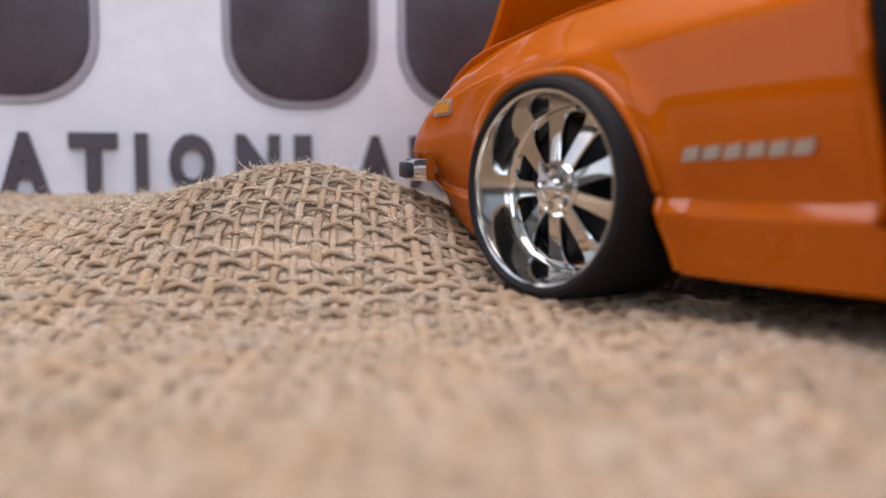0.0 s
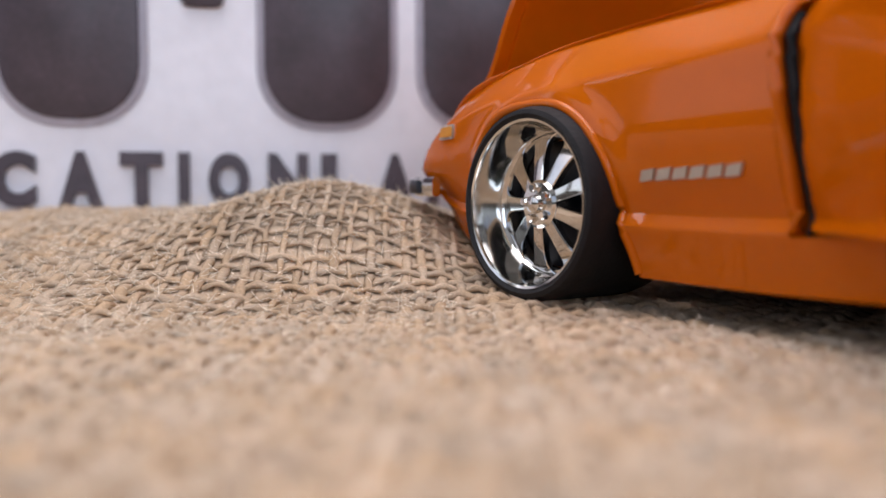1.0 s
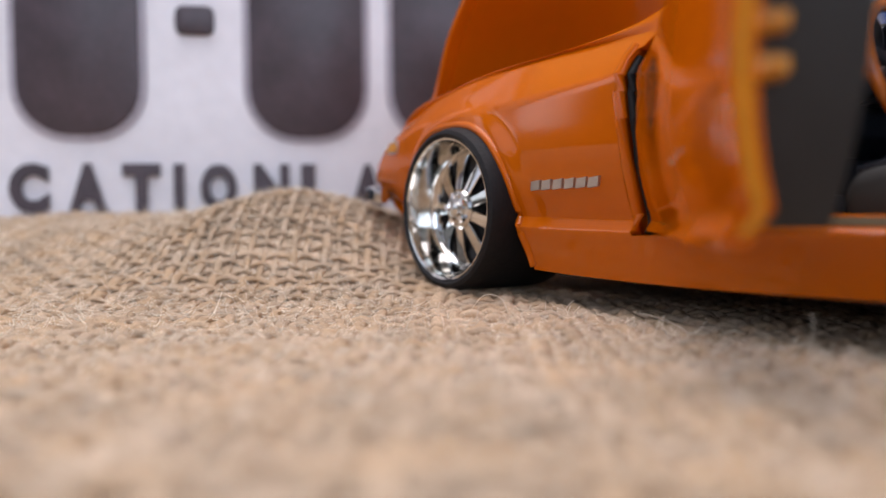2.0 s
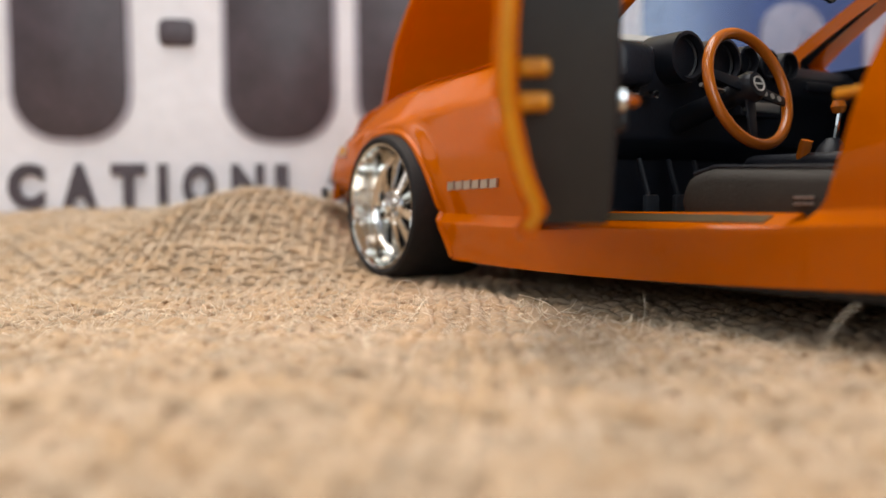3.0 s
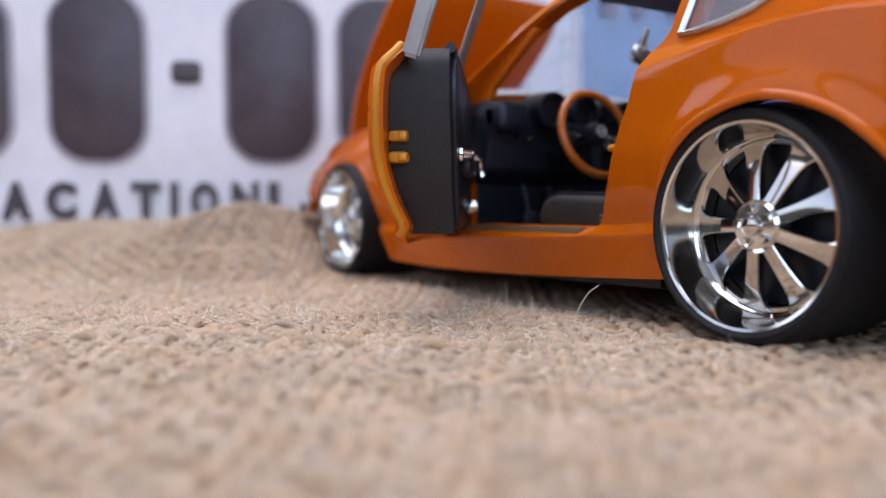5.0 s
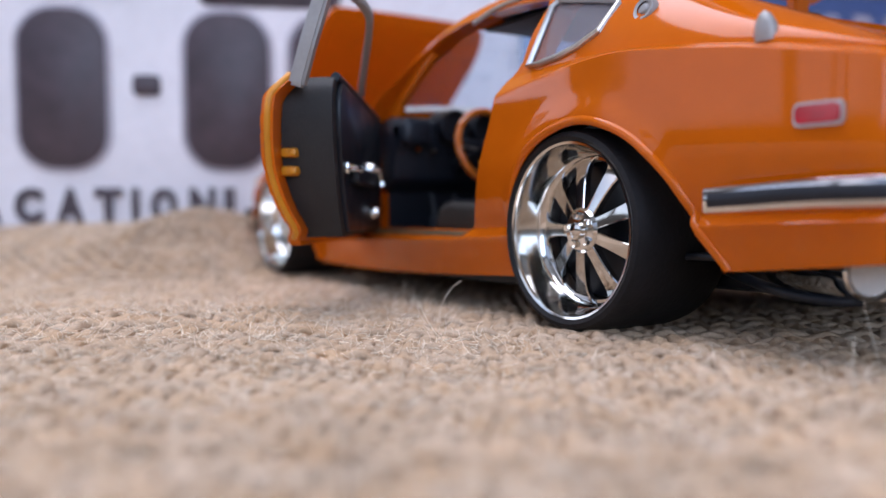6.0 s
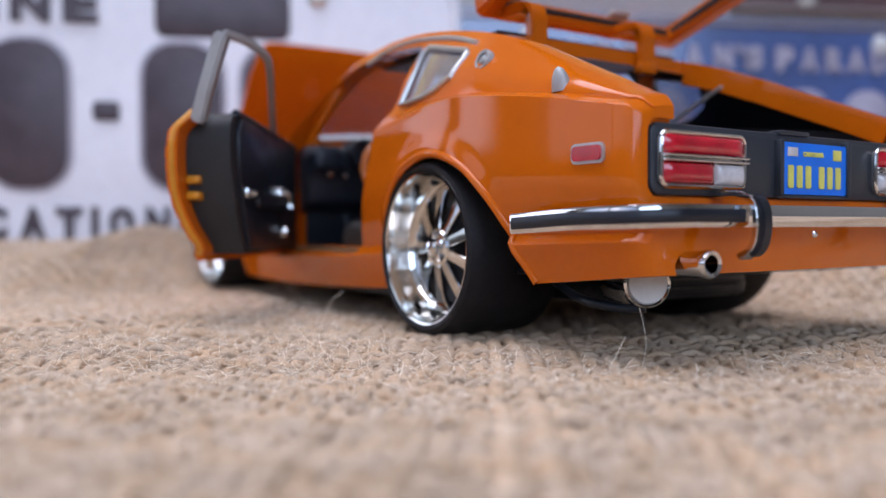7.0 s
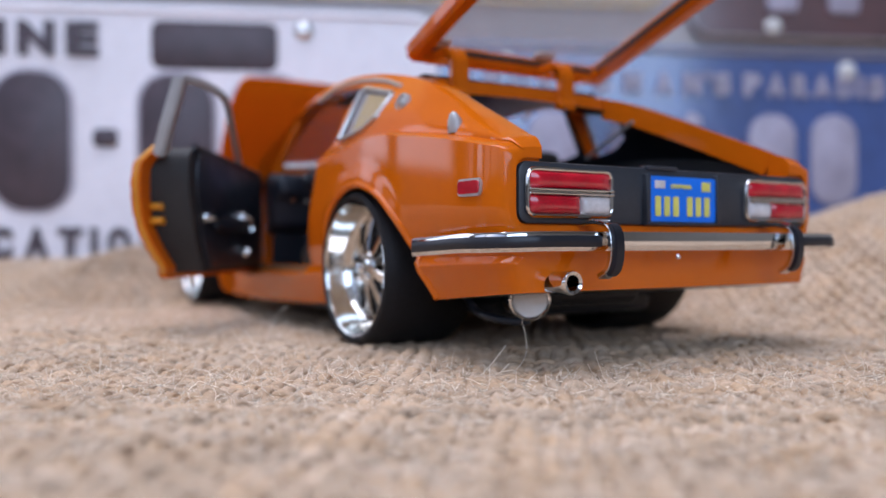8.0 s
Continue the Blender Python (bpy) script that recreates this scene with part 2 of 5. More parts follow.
def tube(points, radius, sides=10, closed=False, flat=1.0, up=(0, 0, 1)):
    """A rod along points; flat squeezes it across up."""
    bm = bmesh.new()
    pts = [Vector(p) for p in points]
    n, rings = len(pts), []
    for i, p in enumerate(pts):
        a = pts[(i - 1) % n] if closed or i else p
        b = pts[(i + 1) % n] if closed or i < n - 1 else p
        t = (b - a).normalized()
        side = t.cross(Vector(up))
        side = side.normalized() if side.length > 1e-4 else t.orthogonal().normalized()
        over = side.cross(t).normalized()
        r = radius[i] if isinstance(radius, (list, tuple)) else radius
        rings.append([bm.verts.new(p + r * (math.cos(2 * math.pi * k / sides) * side * flat + math.sin(2 * math.pi * k / sides) * over)) for k in range(sides)])
    for i in range(n if closed else n - 1):
        p, q = rings[i], rings[(i + 1) % n]
        for k in range(sides):
            bm.faces.new((p[k], p[(k + 1) % sides], q[(k + 1) % sides], q[k]))
    if not closed:
        bm.faces.new(rings[0][::-1])
        bm.faces.new(rings[-1])
    return bm


def arc(points, steps=8):
    """A smooth curve through points."""
    pts = [Vector(p) for p in points]
    pts = [2 * pts[0] - pts[1]] + pts + [2 * pts[-1] - pts[-2]]
    out = []
    for i in range(1, len(pts) - 2):
        p0, p1, p2, p3 = pts[i - 1 : i + 3]
        for k in range(steps):
            t = k / steps
            out.append(0.5 * (2 * p1 + (p2 - p0) * t + (2 * p0 - 5 * p1 + 4 * p2 - p3) * t * t + (3 * p1 - p0 - 3 * p2 + p3) * t**3))
    return out + [pts[-2]]


def rounded(x0, x1, y0, y1, r, steps=5):
    """The outline of a rectangle with round corners."""
    out = []
    for cx, cy, a0 in ((x1 - r, y1 - r, 0), (x0 + r, y1 - r, 90), (x0 + r, y0 + r, 180), (x1 - r, y0 + r, 270)):
        for k in range(steps + 1):
            a = radians(a0 + 90 * k / steps)
            out.append((cx + r * math.cos(a), cy + r * math.sin(a)))
    return out


def lettering(text, wide, high, deep):
    """Letters of the built-in font, stretched to a width and height, standing in the x-z plane and facing -y, centred."""
    curve = bpy.data.curves.new("letters", "FONT")
    curve.body, curve.extrude, curve.bevel_depth, curve.offset, curve.resolution_u = text, deep / 2, 0, 0.055, 4
    ob = new("letters", curve)
    data = bpy.data.meshes.new_from_object(ob.evaluated_get(bpy.context.evaluated_depsgraph_get()))
    bpy.data.objects.remove(ob)
    bm = bmesh.new()
    bm.from_mesh(data)
    bpy.data.meshes.remove(data)
    xs, ys = [v.co.x for v in bm.verts], [v.co.y for v in bm.verts]
    sx, sy = wide / (max(xs) - min(xs)), high / (max(ys) - min(ys))
    bm.transform(Matrix.Diagonal((sx, sy, 1, 1)) @ Matrix.Translation((-(max(xs) + min(xs)) / 2, -(max(ys) + min(ys)) / 2, 0)))
    bm.transform(pose(0, 0, 0, 90))
    return bm


def curve_of(table):
    """A smooth function through (x, value) pairs."""
    xs, vs = np.array(sorted(table)).T
    slope = np.gradient(vs, xs)

    def at(x):
        x = min(max(x, xs[0]), xs[-1])
        i = min(int(np.searchsorted(xs, x, "right")) - 1, len(xs) - 2)
        h = xs[i + 1] - xs[i]
        t = (x - xs[i]) / h
        return float((2 * t**3 - 3 * t**2 + 1) * vs[i] + (t**3 - 2 * t**2 + t) * h * slope[i] + (3 * t**2 - 2 * t**3) * vs[i + 1] + (t**3 - t**2) * h * slope[i + 1])

    return at


def ease(a, b, x):
    t = min(max((x - a) / (b - a), 0.0), 1.0)
    return t * t * (3 - 2 * t)


def carve(bm, cutters, materials):
    """The solid less the cutters, as a mesh. Material slots keep their numbers."""
    def solid(b):
        data = bpy.data.meshes.new("solid")
        bmesh.ops.recalc_face_normals(b, faces=b.faces)
        b.to_mesh(data)
        b.free()
        for m in materials:
            data.materials.append(m)
        return new("solid", data)

    body = solid(bm)
    made = [solid(c) for c in cutters]
    for c in made:
        mod = body.modifiers.new("cut", "BOOLEAN")
        mod.operation, mod.solver, mod.object = "DIFFERENCE", "EXACT", c
    data = bpy.data.meshes.new_from_object(body.evaluated_get(bpy.context.evaluated_depsgraph_get()))
    for o in (body, *made):
        bpy.data.objects.remove(o)
    return data


def inked(bm, index=1):
    for f in bm.faces:
        f.material_index = index
    return bm

# ---- room ----
def room_box(name, x0, x1, y0, y1, z0, z1, material, cut=None, label=""):
    """A plain slab of the room, in true metres, with an opening cut through it where one is given."""
    bm = block(x0 / S, x1 / S, y0 / S, y1 / S, z0 / S, z1 / S)
    if cut:
        data = carve(bm, [block(*[c / S for c in cut])], [material])
        ob = finish(name, data, material, smooth=0)
    else:
        ob = part(name, bm, material, smooth=0)
    return tagged(ob, label, "room", kind="structure")


room_box("floor", -2.0, 2.2, -1.7, 2.0, -0.80, -0.75, FLOOR, label="dark wooden floor of the room")
# The ceiling's opening is added only for the overhead light.
room_box("ceiling", -2.0, 2.2, -1.7, 2.0, 1.70, 1.75, CEILING_PAINT, (-0.65, 1.05, -0.45, 1.15, 1.6, 1.8), "plain light grey ceiling, opening added for the overhead light")
# North walls stay out of view; their dark colour dims the paint's reflections.
room_box("wall_north", -2.0, 0.92, 2.0, 2.1, -0.8, 1.75, DIMMED_WALL, (-1.78, 0.88, 1.9, 2.2, 0.28, 1.44), "unseen wall kept dark to dim reflections, wide window opening")
room_box("wall_north", 0.92, 2.2, 2.0, 2.1, -0.8, 1.75, DIMMED_WALL, (0.95, 1.92, 1.9, 2.2, 0.28, 1.44), "unseen wall kept dark to dim reflections, with a window opening")
room_box("wall_west", -2.1, -2.0, -1.7, 2.0, -0.8, 1.75, WALL_PAINT, (-2.2, -1.9, -0.2, 1.9, 0.27, 1.47), "plain wall with a window opening")
room_box("wall_south", -2.0, 2.2, -1.8, -1.7, -0.8, 1.75, WALL_PAINT, label="plain light wall")
room_box("wall_east", 2.2, 2.3, -1.7, 2.0, -0.8, 1.75, WALL_PAINT, (2.1, 2.4, 0.1, 1.94, 0.33, 1.57), "light wall with a window opening")


# ---- burlap ----
WEAVE = radians(-36)
E1, E2 = Vector((math.cos(WEAVE), math.sin(WEAVE), 0)), Vector((-math.sin(WEAVE), math.cos(WEAVE), 0))
PITCH = 0.054


def step(a, b, x):
    t = np.clip((x - a) / (b - a), 0, 1)
    return t * t * (3 - 2 * t)


def ground(x, y):
    """The burlap's height: a fold before the car's nose, a rise towards the plates and heaps behind the far side."""
    x, y = np.asarray(x, float), np.asarray(y, float)
    a, b = x * E1.x + y * E1.y, x * E2.x + y * E2.y
    z = 0.29 * step(1.2, 2.8, a) * step(1.5, 2.4, b)
    z = z + 0.23 * np.exp(-(((a - 2.02) / 0.42) ** 2) - ((b - 2.68) / 0.50) ** 2)
    z = z + 0.03 * np.exp(-(((x - 2.3) / 0.5) ** 2) - ((y - 0.8) / 0.5) ** 2)
    z = z + 0.42 * step(-1.15, -2.4, y) + 0.30 * np.exp(-(((x + 0.1) / 1.0) ** 2) - ((y + 3.2) / 0.8) ** 2)
    open_ground = step(1.0, 1.35, y) + step(-0.75, -1.3, y)
    z = z + open_ground * (0.018 * np.sin(2.3 * a + 1.1 * b) + 0.012 * np.sin(3.1 * b - 1.7 * a + 1.0) + 0.006 * np.sin(7 * a + 5 * b))
    return z


def seen_side(a, b):
    """Whether a spot of cloth lies on the near side of the table, where its yarns can be told apart."""
    near = 9.0
    for a0, b0 in ((-0.61, 2.34), (-1.0, 2.2), (-1.6, 1.8), (-2.12, 1.46), (-2.65, 1.05), (-3.0, 0.75), (-3.65, 0.06)):
        near = np.minimum(near, a0 + 0.1 + 1.1 * np.abs(b - b0))
    x, y = a * E1.x + b * E2.x, a * E1.y + b * E2.y
    return (a > near) & (x * 0.9118 - y * 0.4107 < 3.62)


def drift(a, b):
    """How far the loose weave is pulled out of square, across and along."""
    da = 0.014 * np.sin(1.9 * a + 2.7 * b) + 0.008 * np.sin(6.1 * b - 3.3 * a + 1.0)
    db = 0.014 * np.sin(2.3 * b - 2.1 * a + 0.6) + 0.008 * np.sin(5.7 * a + 3.1 * b + 2.0)
    return a + da, b + db


def stretched(a, b):
    """How far the weave is pulled open, over the fold before the car's nose."""
    return np.exp(-(((a - 2.02) / 0.8) ** 2) - ((b - 2.68) / 0.75) ** 2)


def yarns(along_a):
    """The meshes of all the yarns of one direction, woven over and under."""
    rng = np.random.default_rng(5 if along_a else 9)
    sides, per = 5, 4
    made = []
    lo, hi = (-4.5, 4.4) if along_a else (-3.6, 4.7)
    tlo, thi = (-3.6, 4.7) if along_a else (-4.5, 4.4)
    n = int((thi - tlo) / PITCH * per)
    t = tlo + np.arange(n) * PITCH / per
    ang = 2 * np.pi * np.arange(sides) / sides
    for j in range(int((hi - lo) / PITCH)):
        c = lo + j * PITCH + rng.normal(0, 0.005) + 0.005 * np.sin(t * rng.uniform(9, 17) + rng.uniform(0, 6)) + 0.0015 * np.sin(t * rng.uniform(30, 50) + rng.uniform(0, 6))
        a, b = drift(t, c) if along_a else drift(c, t)
        keep = seen_side(a + 0 * t, b + 0 * t)
        over = np.cos(np.pi * ((t - tlo) / PITCH + j + (0 if along_a else 1)))
        x, y = a * E1.x + b * E2.x, a * E1.y + b * E2.y
        slub = np.interp(t, np.linspace(tlo, thi, 120), rng.uniform(0.70, 1.30, 120))
        tight = stretched(a, b)
        r = (0.0182 - 0.0092 * tight) * (1.04 if along_a else 0.97) * rng.uniform(0.78, 1.22) * slub * (1 + rng.normal(0, 0.07, n))
        z = ground(x, y) + (0.0072 - 0.0010 * tight) * over + rng.normal(0, 0.002) + 0.003 * np.sin(t * rng.uniform(20, 40))
        side = E2 if along_a else E1
        ring = np.empty((n, sides, 3))
        twist = ang[None, :] + 0 * t[:, None]
        ring[:, :, 0] = x[:, None] + side.x * r[:, None] * 1.12 * np.cos(twist)
        ring[:, :, 1] = y[:, None] + side.y * r[:, None] * 1.12 * np.cos(twist)
        ring[:, :, 2] = z[:, None] + r[:, None] * 0.72 * np.sin(twist)
        idx = np.flatnonzero(keep[:-1] & keep[1:])
        if not len(idx):
            continue
        base = idx[:, None] * sides
        k = np.arange(sides)
        q = np.stack([base + k, base + (k + 1) % sides, base + sides + (k + 1) % sides, base + sides + k], -1)
        along, shift = t * 18, rng.uniform(0, 50)
        lo_u, hi_u = along[idx][:, None] + shift + 0 * k, along[idx + 1][:, None] + shift + 0 * k
        lo_v, hi_v = k / sides + 0 * lo_u, (k + 1) / sides + 0 * lo_u
        uvs = (np.stack([np.stack([lo_u, lo_v], -1), np.stack([lo_u, hi_v], -1), np.stack([hi_u, hi_v], -1), np.stack([hi_u, lo_v], -1)], 2).reshape(-1, 2))
        used, inverse = np.unique(q.reshape(-1, 4), return_inverse=True)
        data = mesh_of("yarn", ring.reshape(-1, 3)[used], inverse.reshape(-1, 4))
        data.uv_layers.new(name="along").data.foreach_set("uv", uvs.astype(np.float32).ravel())
        made.append(data)
    return made


def mesh_of(name, v, f):
    data = bpy.data.meshes.new(name)
    data.vertices.add(len(v))
    data.vertices.foreach_set("co", np.asarray(v, np.float32).ravel())
    k = f.shape[1]
    data.loops.add(f.size)
    data.loops.foreach_set("vertex_index", np.asarray(f, np.int32).ravel())
    data.polygons.add(len(f))
    data.polygons.foreach_set("loop_start", np.arange(0, f.size, k, dtype=np.int32))
    data.update(calc_edges=True)
    return data


def sheet(name, drop, material):
    n = 150
    gx, gy = np.linspace(-9, 9, n), np.linspace(-10, 9, n)
    X, Y = np.meshgrid(gx, gy)
    Z = ground(X, Y) - drop - 0.014 * stretched(X * E1.x + Y * E1.y, X * E2.x + Y * E2.y)
    v = np.stack([X, Y, Z], -1).reshape(-1, 3)
    i = (np.arange(n - 1)[:, None] * n + np.arange(n - 1)).ravel()
    return finish(name, mesh_of(name, v, np.stack([i, i + 1, i + n + 1, i + n], -1)), material, smooth=180)


cloth = tagged(sheet("burlap_cloth", -0.002, JUTE_UNDER), "loosely woven tan burlap cloth with frayed yarns and folds", "cloth", kind="structure")
for lengthwise in (True, False):
    for data in yarns(lengthwise):
        finish("yarn", data, JUTE, cloth, smooth=180)

table_top = part("table_top", join(block(-13, 13, -14, 13, -0.75, -0.28, 0.1), *[block(x - 0.6, x + 0.6, y - 0.6, y + 0.6, -13.5, -0.7, 0.1) for x in (-12, 12) for y in (-13, 12)]), WOOD)
tagged(table_top, "wooden table on square legs under the burlap", "table", kind="structure")


def hairs(count, seed, longest, lift):
    """Stray fibres that lie on, stand and curl out of the cloth."""
    rng = np.random.default_rng(seed)
    a, b = rng.uniform(-3.4, 3.4, count * 3), rng.uniform(-3.2, 4.2, count * 3)
    x, y = a * E1.x + b * E2.x, a * E1.y + b * E2.y
    by_wheel = (np.abs(y) < 1.0) & ((np.abs(x) < 0.45) | (np.abs(x - 2.3) < 0.42))
    ok = seen_side(a, b) & ~by_wheel & ~((x > -0.98) & (x < 3.05) & (np.abs(y) < 0.72))
    x, y = x[ok][:count], y[ok][:count]
    n, seg, sides = len(x), 5, 3
    p = np.stack([x, y, ground(x, y) + 0.012], -1)
    length = rng.uniform(0.3, 1.0, n) ** 1.5 * longest * np.where(rng.random(n) < 0.05, 1.4, 1.0)
    d = np.stack([rng.normal(0, 1, n), rng.normal(0, 1, n), rng.uniform(-0.1, lift, n)], -1)
    d /= np.linalg.norm(d, axis=1, keepdims=True)
    bend = rng.normal(0, 0.6, (n, 3)) - (0, 0, 0.10)
    r = rng.uniform(0.0005, 0.0010, n)
    rings = np.empty((n, seg, sides, 3))
    for k in range(seg):
        side = np.cross(d, (0.31, 0.22, 1.0))
        side /= np.linalg.norm(side, axis=1, keepdims=True)
        over = np.cross(side, d)
        for m in range(sides):
            rings[:, k, m] = p + r[:, None] * (math.cos(2.094 * m) * side + math.sin(2.094 * m) * over)
        d = d + bend * 0.5
        d /= np.linalg.norm(d, axis=1, keepdims=True)
        p = p + d * (length / seg)[:, None]
        p[:, 2] = np.maximum(p[:, 2], ground(p[:, 0], p[:, 1]) + 0.010)
    start = (np.arange(n) * seg * sides)[:, None, None] + (np.arange(seg - 1) * sides)[None, :, None]
    m = np.arange(sides)
    q = np.stack([start + m, start + (m + 1) % sides, start + sides + (m + 1) % sides, start + sides + m], -1)
    return mesh_of("stray_fibres", rings.reshape(-1, 3), q.reshape(-1, 4))


for how_many, seed, longest, lift in ((1300, 3, 0.16, 0.6), (60000, 8, 0.06, 0.3)):
    tagged(finish("stray_fibres", hairs(how_many, seed, longest, lift), FIBRE, smooth=180), "pale stray jute fibres curling out of the burlap", "fibres", kind="stuff")

# ---- plates behind ----
PLATE_DIR = Vector((-0.41068, -0.91178, 0))
PLATE_AT = Vector((4.2516, 0.7375, 0))
PLATE_OUT = Vector((-0.91178, 0.41068, 0))


def plate_frame(back):
    """Poses of the row of plates: x runs along it, z up, -y towards the car."""
    m = Matrix((PLATE_DIR, -PLATE_OUT, Vector((0, 0, 1)))).transposed().to_4x4()
    return Matrix.Translation(PLATE_AT - PLATE_OUT * back) @ m


def dome(r, h):
    return moved(lathe([(r, 0), (r * 0.92, -h * 0.5), (r * 0.6, -h * 0.9), (0, -h)], 20), Matrix())


def plate(name, label, s0, s1, z0, z1, back, sheet_mat, edge_mat):
    ob = thing(name, label, "license plate", "plates along the back")
    m = plate_frame(back)
    body = prism(rounded(s0, s1, z0, z1, 0.22, 8), "y", 0, 0.02)
    part("plate_sheet", moved(body, m), sheet_mat, ob)
    rim = [(x, -0.006, z) for x, z in rounded(s0 + 0.05, s1 - 0.05, z0 + 0.05, z1 - 0.05, 0.18, 8)]
    part("rolled_edge", moved(tube(rim, 0.022, 8, True, up=(0, 1, 0)), m), edge_mat, ob)
    return ob, m


def raised(ob, m, name, outline, material, proud=0.035):
    b = prism(outline, "y", -proud, 0.004, 0.012, 2)
    return part(name, moved(b, m), material, ob)


def word(ob, m, letters, z0, z1, material):
    for ch, s, wide in letters:
        low = z0 + 0.65 * (z1 - z0) if ch == "'" else z0
        b = lettering(ch, wide, z1 - low, 0.05)
        part("letter", moved(b, m @ Matrix.Translation((s, -0.012, (low + z1) / 2))), material, ob, smooth=30)


maine, pm = plate("white_license_plate", "aged white metal license plate with raised dark maroon characters", -3.0, 2.49, -0.34, 2.40, 0.0, PLATE_WHITE, PLATE_WHITE)
for s0 in (-1.98, -1.13, 0.01, 0.76):
    # a plain bar in place of each figure, on its embossed shoulder
    raised(maine, pm, "embossed_shoulder", rounded(s0 - 0.035, s0 + 0.625, 0.665, 1.855, 0.28, 6), PLATE_EMBOSS, 0.016)
    raised(maine, pm, "character_bar", rounded(s0, s0 + 0.59, 0.70, 1.82, 0.25, 6), PLATE_INK)
raised(maine, pm, "hyphen", rounded(-0.36, -0.165, 1.215, 1.365, 0.04, 4), PLATE_INK)
raised(maine, pm, "dark_sticker", rounded(0.10, 1.13, 1.87, 2.27, 0.08, 4), PLATE_INK, 0.012)
word(maine, pm, [("M", -1.80, 0.30), ("A", -1.40, 0.28), ("I", -1.08, 0.085), ("N", -0.80, 0.28), ("E", -0.44, 0.25)], 1.955, 2.235, PLATE_INK)
slogan = zip("VACATIONLAND", (-1.62, -1.36, -1.08, -0.80, -0.54, -0.355, -0.155, 0.115, 0.36, 0.62, 0.87, 1.12))
word(maine, pm, [(c, s, 0.05 if c == "I" else 0.185) for c, s in slogan], 0.305, 0.555, PLATE_INK)
for s0 in (1.346, -1.85):
    part("screw", moved(dome(0.085, 0.06), pm @ Matrix.Translation((s0, -0.004, 2.214))), CHROME, maine)

navy, nm = plate("navy_license_plate", "dark blue metal license plate with pale raised lettering", 2.25, 7.74, -0.55, 2.19, 0.05, PLATE_BLUE, STEEL)
for s0 in (3.29, 4.02, 4.72, 5.34, 5.94):
    raised(navy, nm, "character_bar", rounded(s0, s0 + (0.16 if s0 == 4.72 else 0.45), 0.77, 1.59, 0.08 if s0 == 4.72 else 0.2, 6), PLATE_PALE)
slogan = list(zip("SPORTSMAN'S", (2.72, 2.97, 3.22, 3.47, 3.72, 3.96, 4.24, 4.53, 4.80, 4.95, 5.08))) + list(zip("PARADISE", (5.37, 5.60, 5.84, 6.05, 6.28, 6.43, 6.59, 6.83)))
word(navy, nm, [(c, s, 0.05 if c in "'I" else 0.155) for c, s in slogan], 1.75, 1.955, PLATE_PALE)
for s0 in (6.30, 3.1):
    part("screw", moved(dome(0.09, 0.06), nm @ Matrix.Translation((s0, -0.004, 2.0))), WHITE_METAL, navy)

maroon, mm = plate("maroon_license_plate", "dark maroon metal license plate with pale lettering", 4.75, 10.2, 2.24, 4.98, 0.02, PLATE_MAROON, STEEL)
for s0 in (5.50, 6.10, 6.75):
    raised(maroon, mm, "character_bar", rounded(s0, s0 + 0.3, 2.52, 2.80, 0.05, 4), PLATE_PALE)
part("screw", moved(dome(0.08, 0.06), mm @ Matrix.Translation((5.56, -0.004, 2.38))), WHITE_METAL, maroon)
plate("yellow_license_plate", "yellow metal license plate, mostly out of view", -0.9, 4.55, 2.52, 5.26, 0.04, PLATE_YELLOW, STEEL)

board = part("board", moved(prism(rounded(-2.9, 10.3, -0.6, 5.3, 0.05), "y", 0.08, 0.3), plate_frame(0.0)), BOARD)
tagged(board, "plain light board behind the license plates", "board", kind="structure")

# ---- model car ----
car = thing("model_car", "glossy orange model coupe with door, bonnet and hatch open", "model car")
car.location = (0, 0.03 * S, 0)

half_width = curve_of([(3.06, 0.50), (3.04, 0.605), (3.0, 0.655), (2.95, 0.675), (2.85, 0.692), (2.7, 0.708), (2.45, 0.725), (2.1, 0.73), (1.5, 0.735), (1.0, 0.75), (0.5, 0.765), (0.0, 0.78), (-0.5, 0.77), (-0.8, 0.75), (-0.90, 0.735), (-0.92, 0.722), (-0.93, 0.702)])
sill = curve_of([(3.06, 0.36), (2.9, 0.25), (2.7, 0.18), (2.0, 0.13), (0.43, 0.15), (-0.5, 0.215), (-0.93, 0.255)])
shoulder = curve_of([(3.06, 0.47), (3.0, 0.535), (2.89, 0.622), (2.7, 0.69), (2.455, 0.738), (2.1, 0.77), (1.78, 0.78), (1.5, 0.775), (1.0, 0.785), (0.7, 0.797), (0.45, 0.807), (0.19, 0.820), (0.0, 0.824), (-0.17, 0.820), (-0.4, 0.796), (-0.62, 0.763), (-0.78, 0.732), (-0.87, 0.714), (-0.91, 0.704), (-0.93, 0.684)])
roof_edge = curve_of([(3.06, 0.48), (2.9, 0.635), (2.455, 0.755), (1.78, 0.80), (1.66, 0.818), (1.58, 0.838), (1.5, 0.875), (1.42, 0.92), (1.326, 0.971), (1.236, 1.018), (1.1, 1.075), (0.95, 1.122), (0.75, 1.152), (0.55, 1.160), (0.2, 1.122), (-0.15, 1.038), (-0.6, 0.857), (-0.82, 0.762), (-0.87, 0.740), (-0.91, 0.722), (-0.93, 0.696)])
roof_half = curve_of([(3.06, 0.36), (2.9, 0.52), (2.455, 0.57), (1.6, 0.60), (1.3, 0.575), (1.0, 0.555), (0.7, 0.54), (0.2, 0.54), (-0.15, 0.555), (-0.5, 0.585), (-0.8, 0.62), (-0.93, 0.62)])
